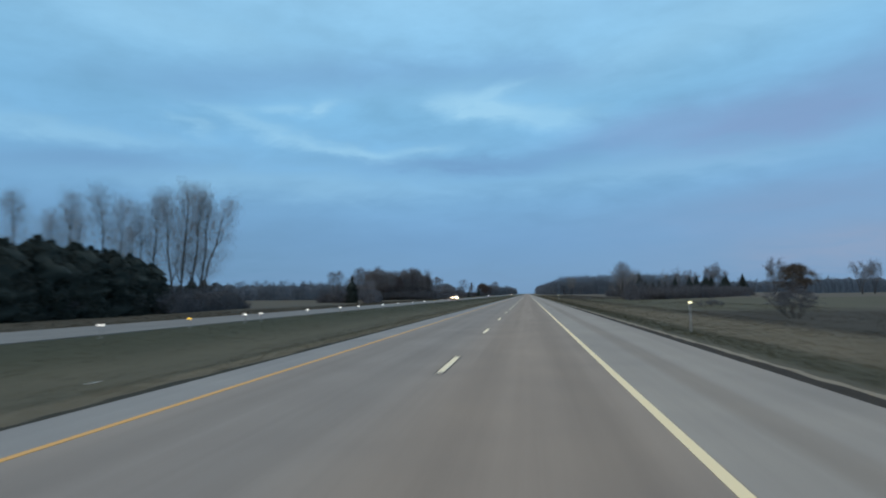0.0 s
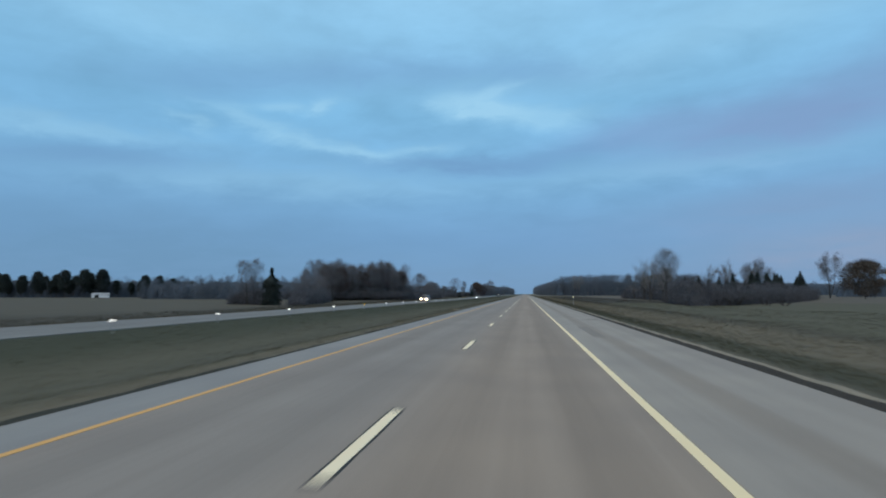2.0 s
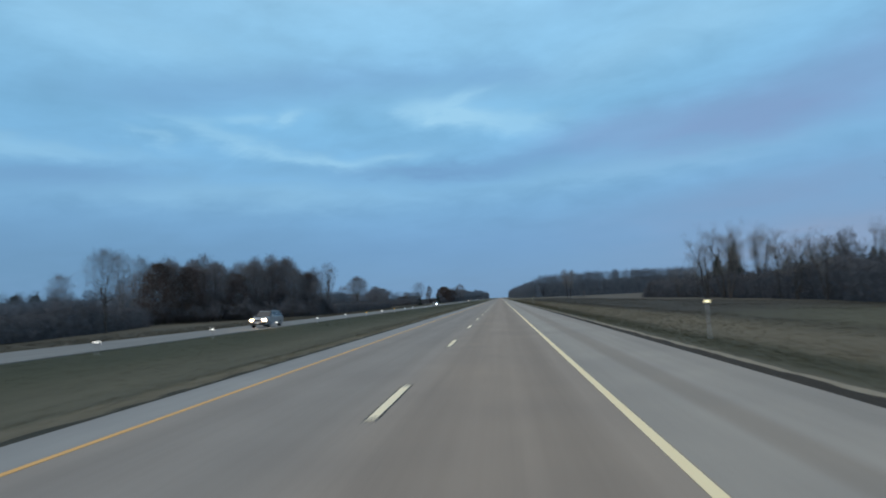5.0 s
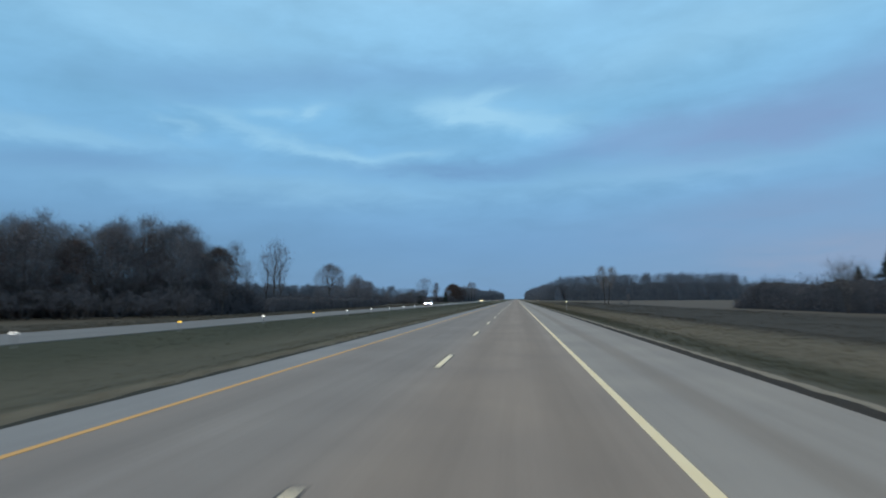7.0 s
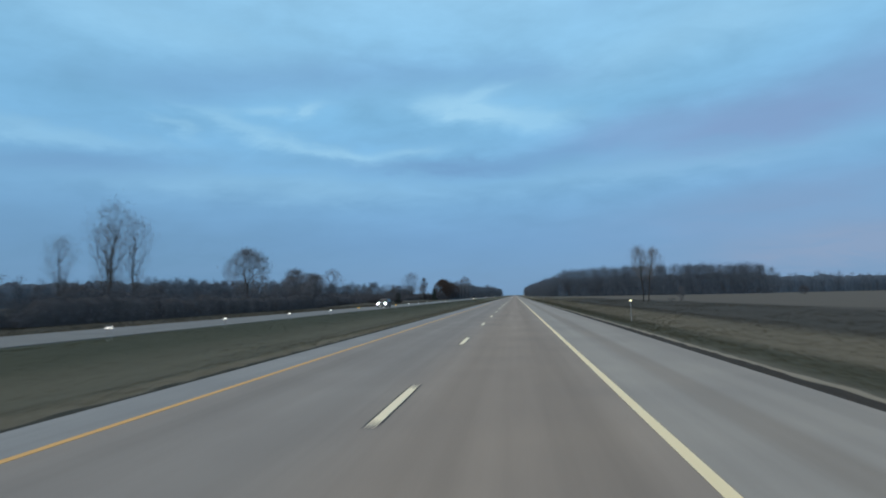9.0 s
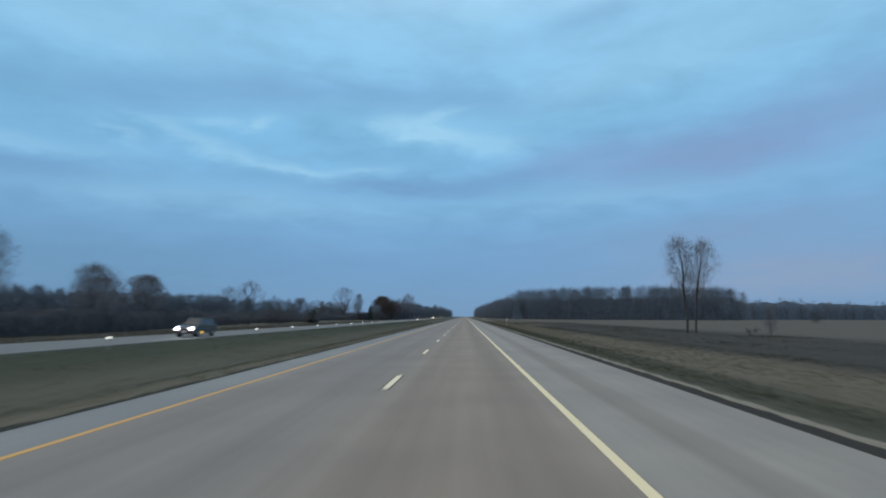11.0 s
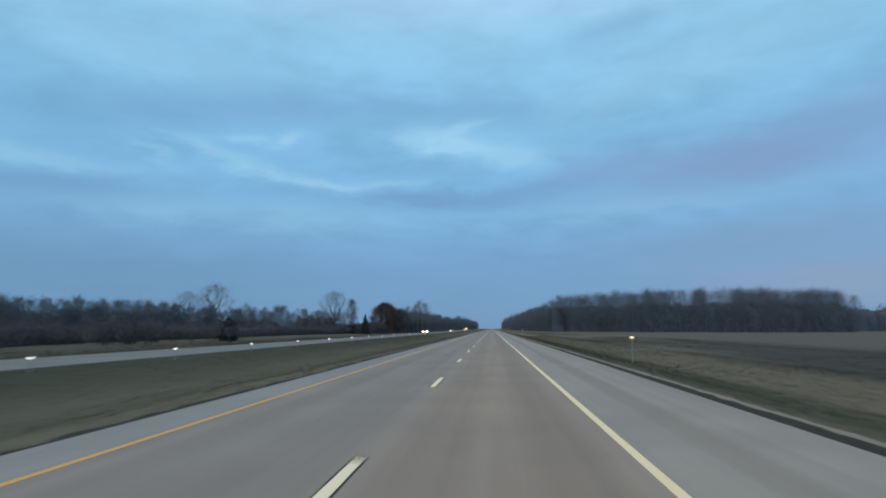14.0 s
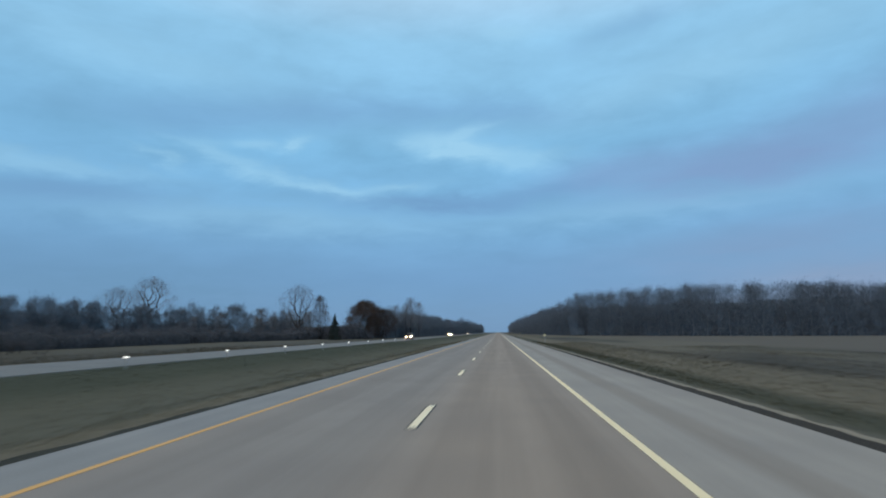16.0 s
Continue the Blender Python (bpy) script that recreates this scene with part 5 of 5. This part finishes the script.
P_SILVER = plain("silver_car_paint", (0.42, 0.43, 0.45), (0.46, 0.47, 0.49), 2, 0.3, 0.6, 0.5)
P_DARK = plain("dark_blue_car_paint", (0.03, 0.035, 0.05), (0.04, 0.045, 0.06), 2, 0.3, 0.2, 0.5)
P_GREY = plain("grey_car_paint", (0.09, 0.10, 0.105), (0.12, 0.13, 0.135), 2, 0.3, 0.4, 0.5)
P_WHITE = plain("white_car_paint", (0.62, 0.63, 0.63), (0.7, 0.7, 0.7), 2, 0.3, 0, 0.5)
for paint, lamps, label, x, y in ((P_SILVER, M_LAMP_WARM, "silver car with warm headlights lit, on the far carriageway", -23.7, 197), (P_GREY, M_LAMP_COOL, "grey car with white headlights lit, on the far carriageway", -23.7, 356),
                                  (P_DARK, M_LAMP_WARM, "dark car with warm headlights lit, far down the road", -23.7, 600), (P_WHITE, M_LAMP_WARM, "white car with warm headlights lit, far down the road", -23.7, 738), (P_SILVER, M_LAMP_WARM, "silver car with warm headlights lit, far down the road", -23.7, 930)):
    ob = car(paint, lamps, label)
    ob["group"] = "oncoming cars"
    ob.location = (x, y, -0.30)


# ---- grass: blades over verges and median ----
def grass(name, x0, x1, y0, y1, per, tall, label, seed, patchy=1.0):
    g = np.random.default_rng(seed)
    n = int((x1 - x0) * (y1 - y0) * per)
    cx, cy = g.uniform(x0, x1, n), g.uniform(y0, y1, n)
    cz = np.interp(cx, [p_[0] for p_ in PROFILE], [p_[1] for p_ in PROFILE]) - 0.03
    keep = patchy * np.array([noise.noise((a * 0.25, b * 0.05, seed)) for a, b in zip(cx, cy)]) > g.uniform(-1.1, 0.25, n)
    cx, cy, cz = cx[keep], cy[keep], cz[keep]
    cz = cz + np.array([ground_bump(a, b) for a, b in zip(cx, cy)])
    n = len(cx)
    vs = []
    for k in range(4):
        a = g.uniform(0, 6.283, n)
        h = tall * g.uniform(0.5, 1.25, n)
        lean = h * g.uniform(0.6, 2.0, n)
        w = g.uniform(0.012, 0.032, n)
        b = g.uniform(0, 6.283, n)
        px, py = cx + g.normal(0, 0.12, n), cy + g.normal(0, 0.12, n)
        vs.append(np.stack([np.stack([px - w * np.cos(b), py - w * np.sin(b), cz], 1), np.stack([px + w * np.cos(b), py + w * np.sin(b), cz], 1),
                            np.stack([px + lean * np.cos(a), py + lean * np.sin(a), cz + h], 1)], 1).reshape(-1, 3))
    vs = np.concatenate(vs)
    ob = array_object(name, vs, np.arange(len(vs)).reshape(-1, 3), M_GRASS)
    return tagged(ob, label, "grass", kind="stuff")


grass("verge_grass", 8.0, 11.8, -5, 560, 19, 0.08, "dull green grass in the roadside ditch", 401, 0.3)
grass("verge_grass", 11.8, 19.0, -5, 560, 17, 0.10, "tall dry tan grass along the verge", 402, 0.15)
grass("verge_grass", 19.0, 36.0, 20, 520, 5, 0.09, "brown field grass beyond the verge", 403, 0.2)
grass("median_grass", -21.3, -6.4, -5, 560, 10, 0.07, "short grey-green grass of the median", 404, 0.15)
grass("median_grass", -6.4, -5.25, -5, 560, 16, 0.10, "dry tan grass at the inner shoulder", 405, 0.8)
grass("field_grass", -46.0, -29.6, 10, 540, 2.2, 0.32, "dry field grass beyond the far carriageway", 406)
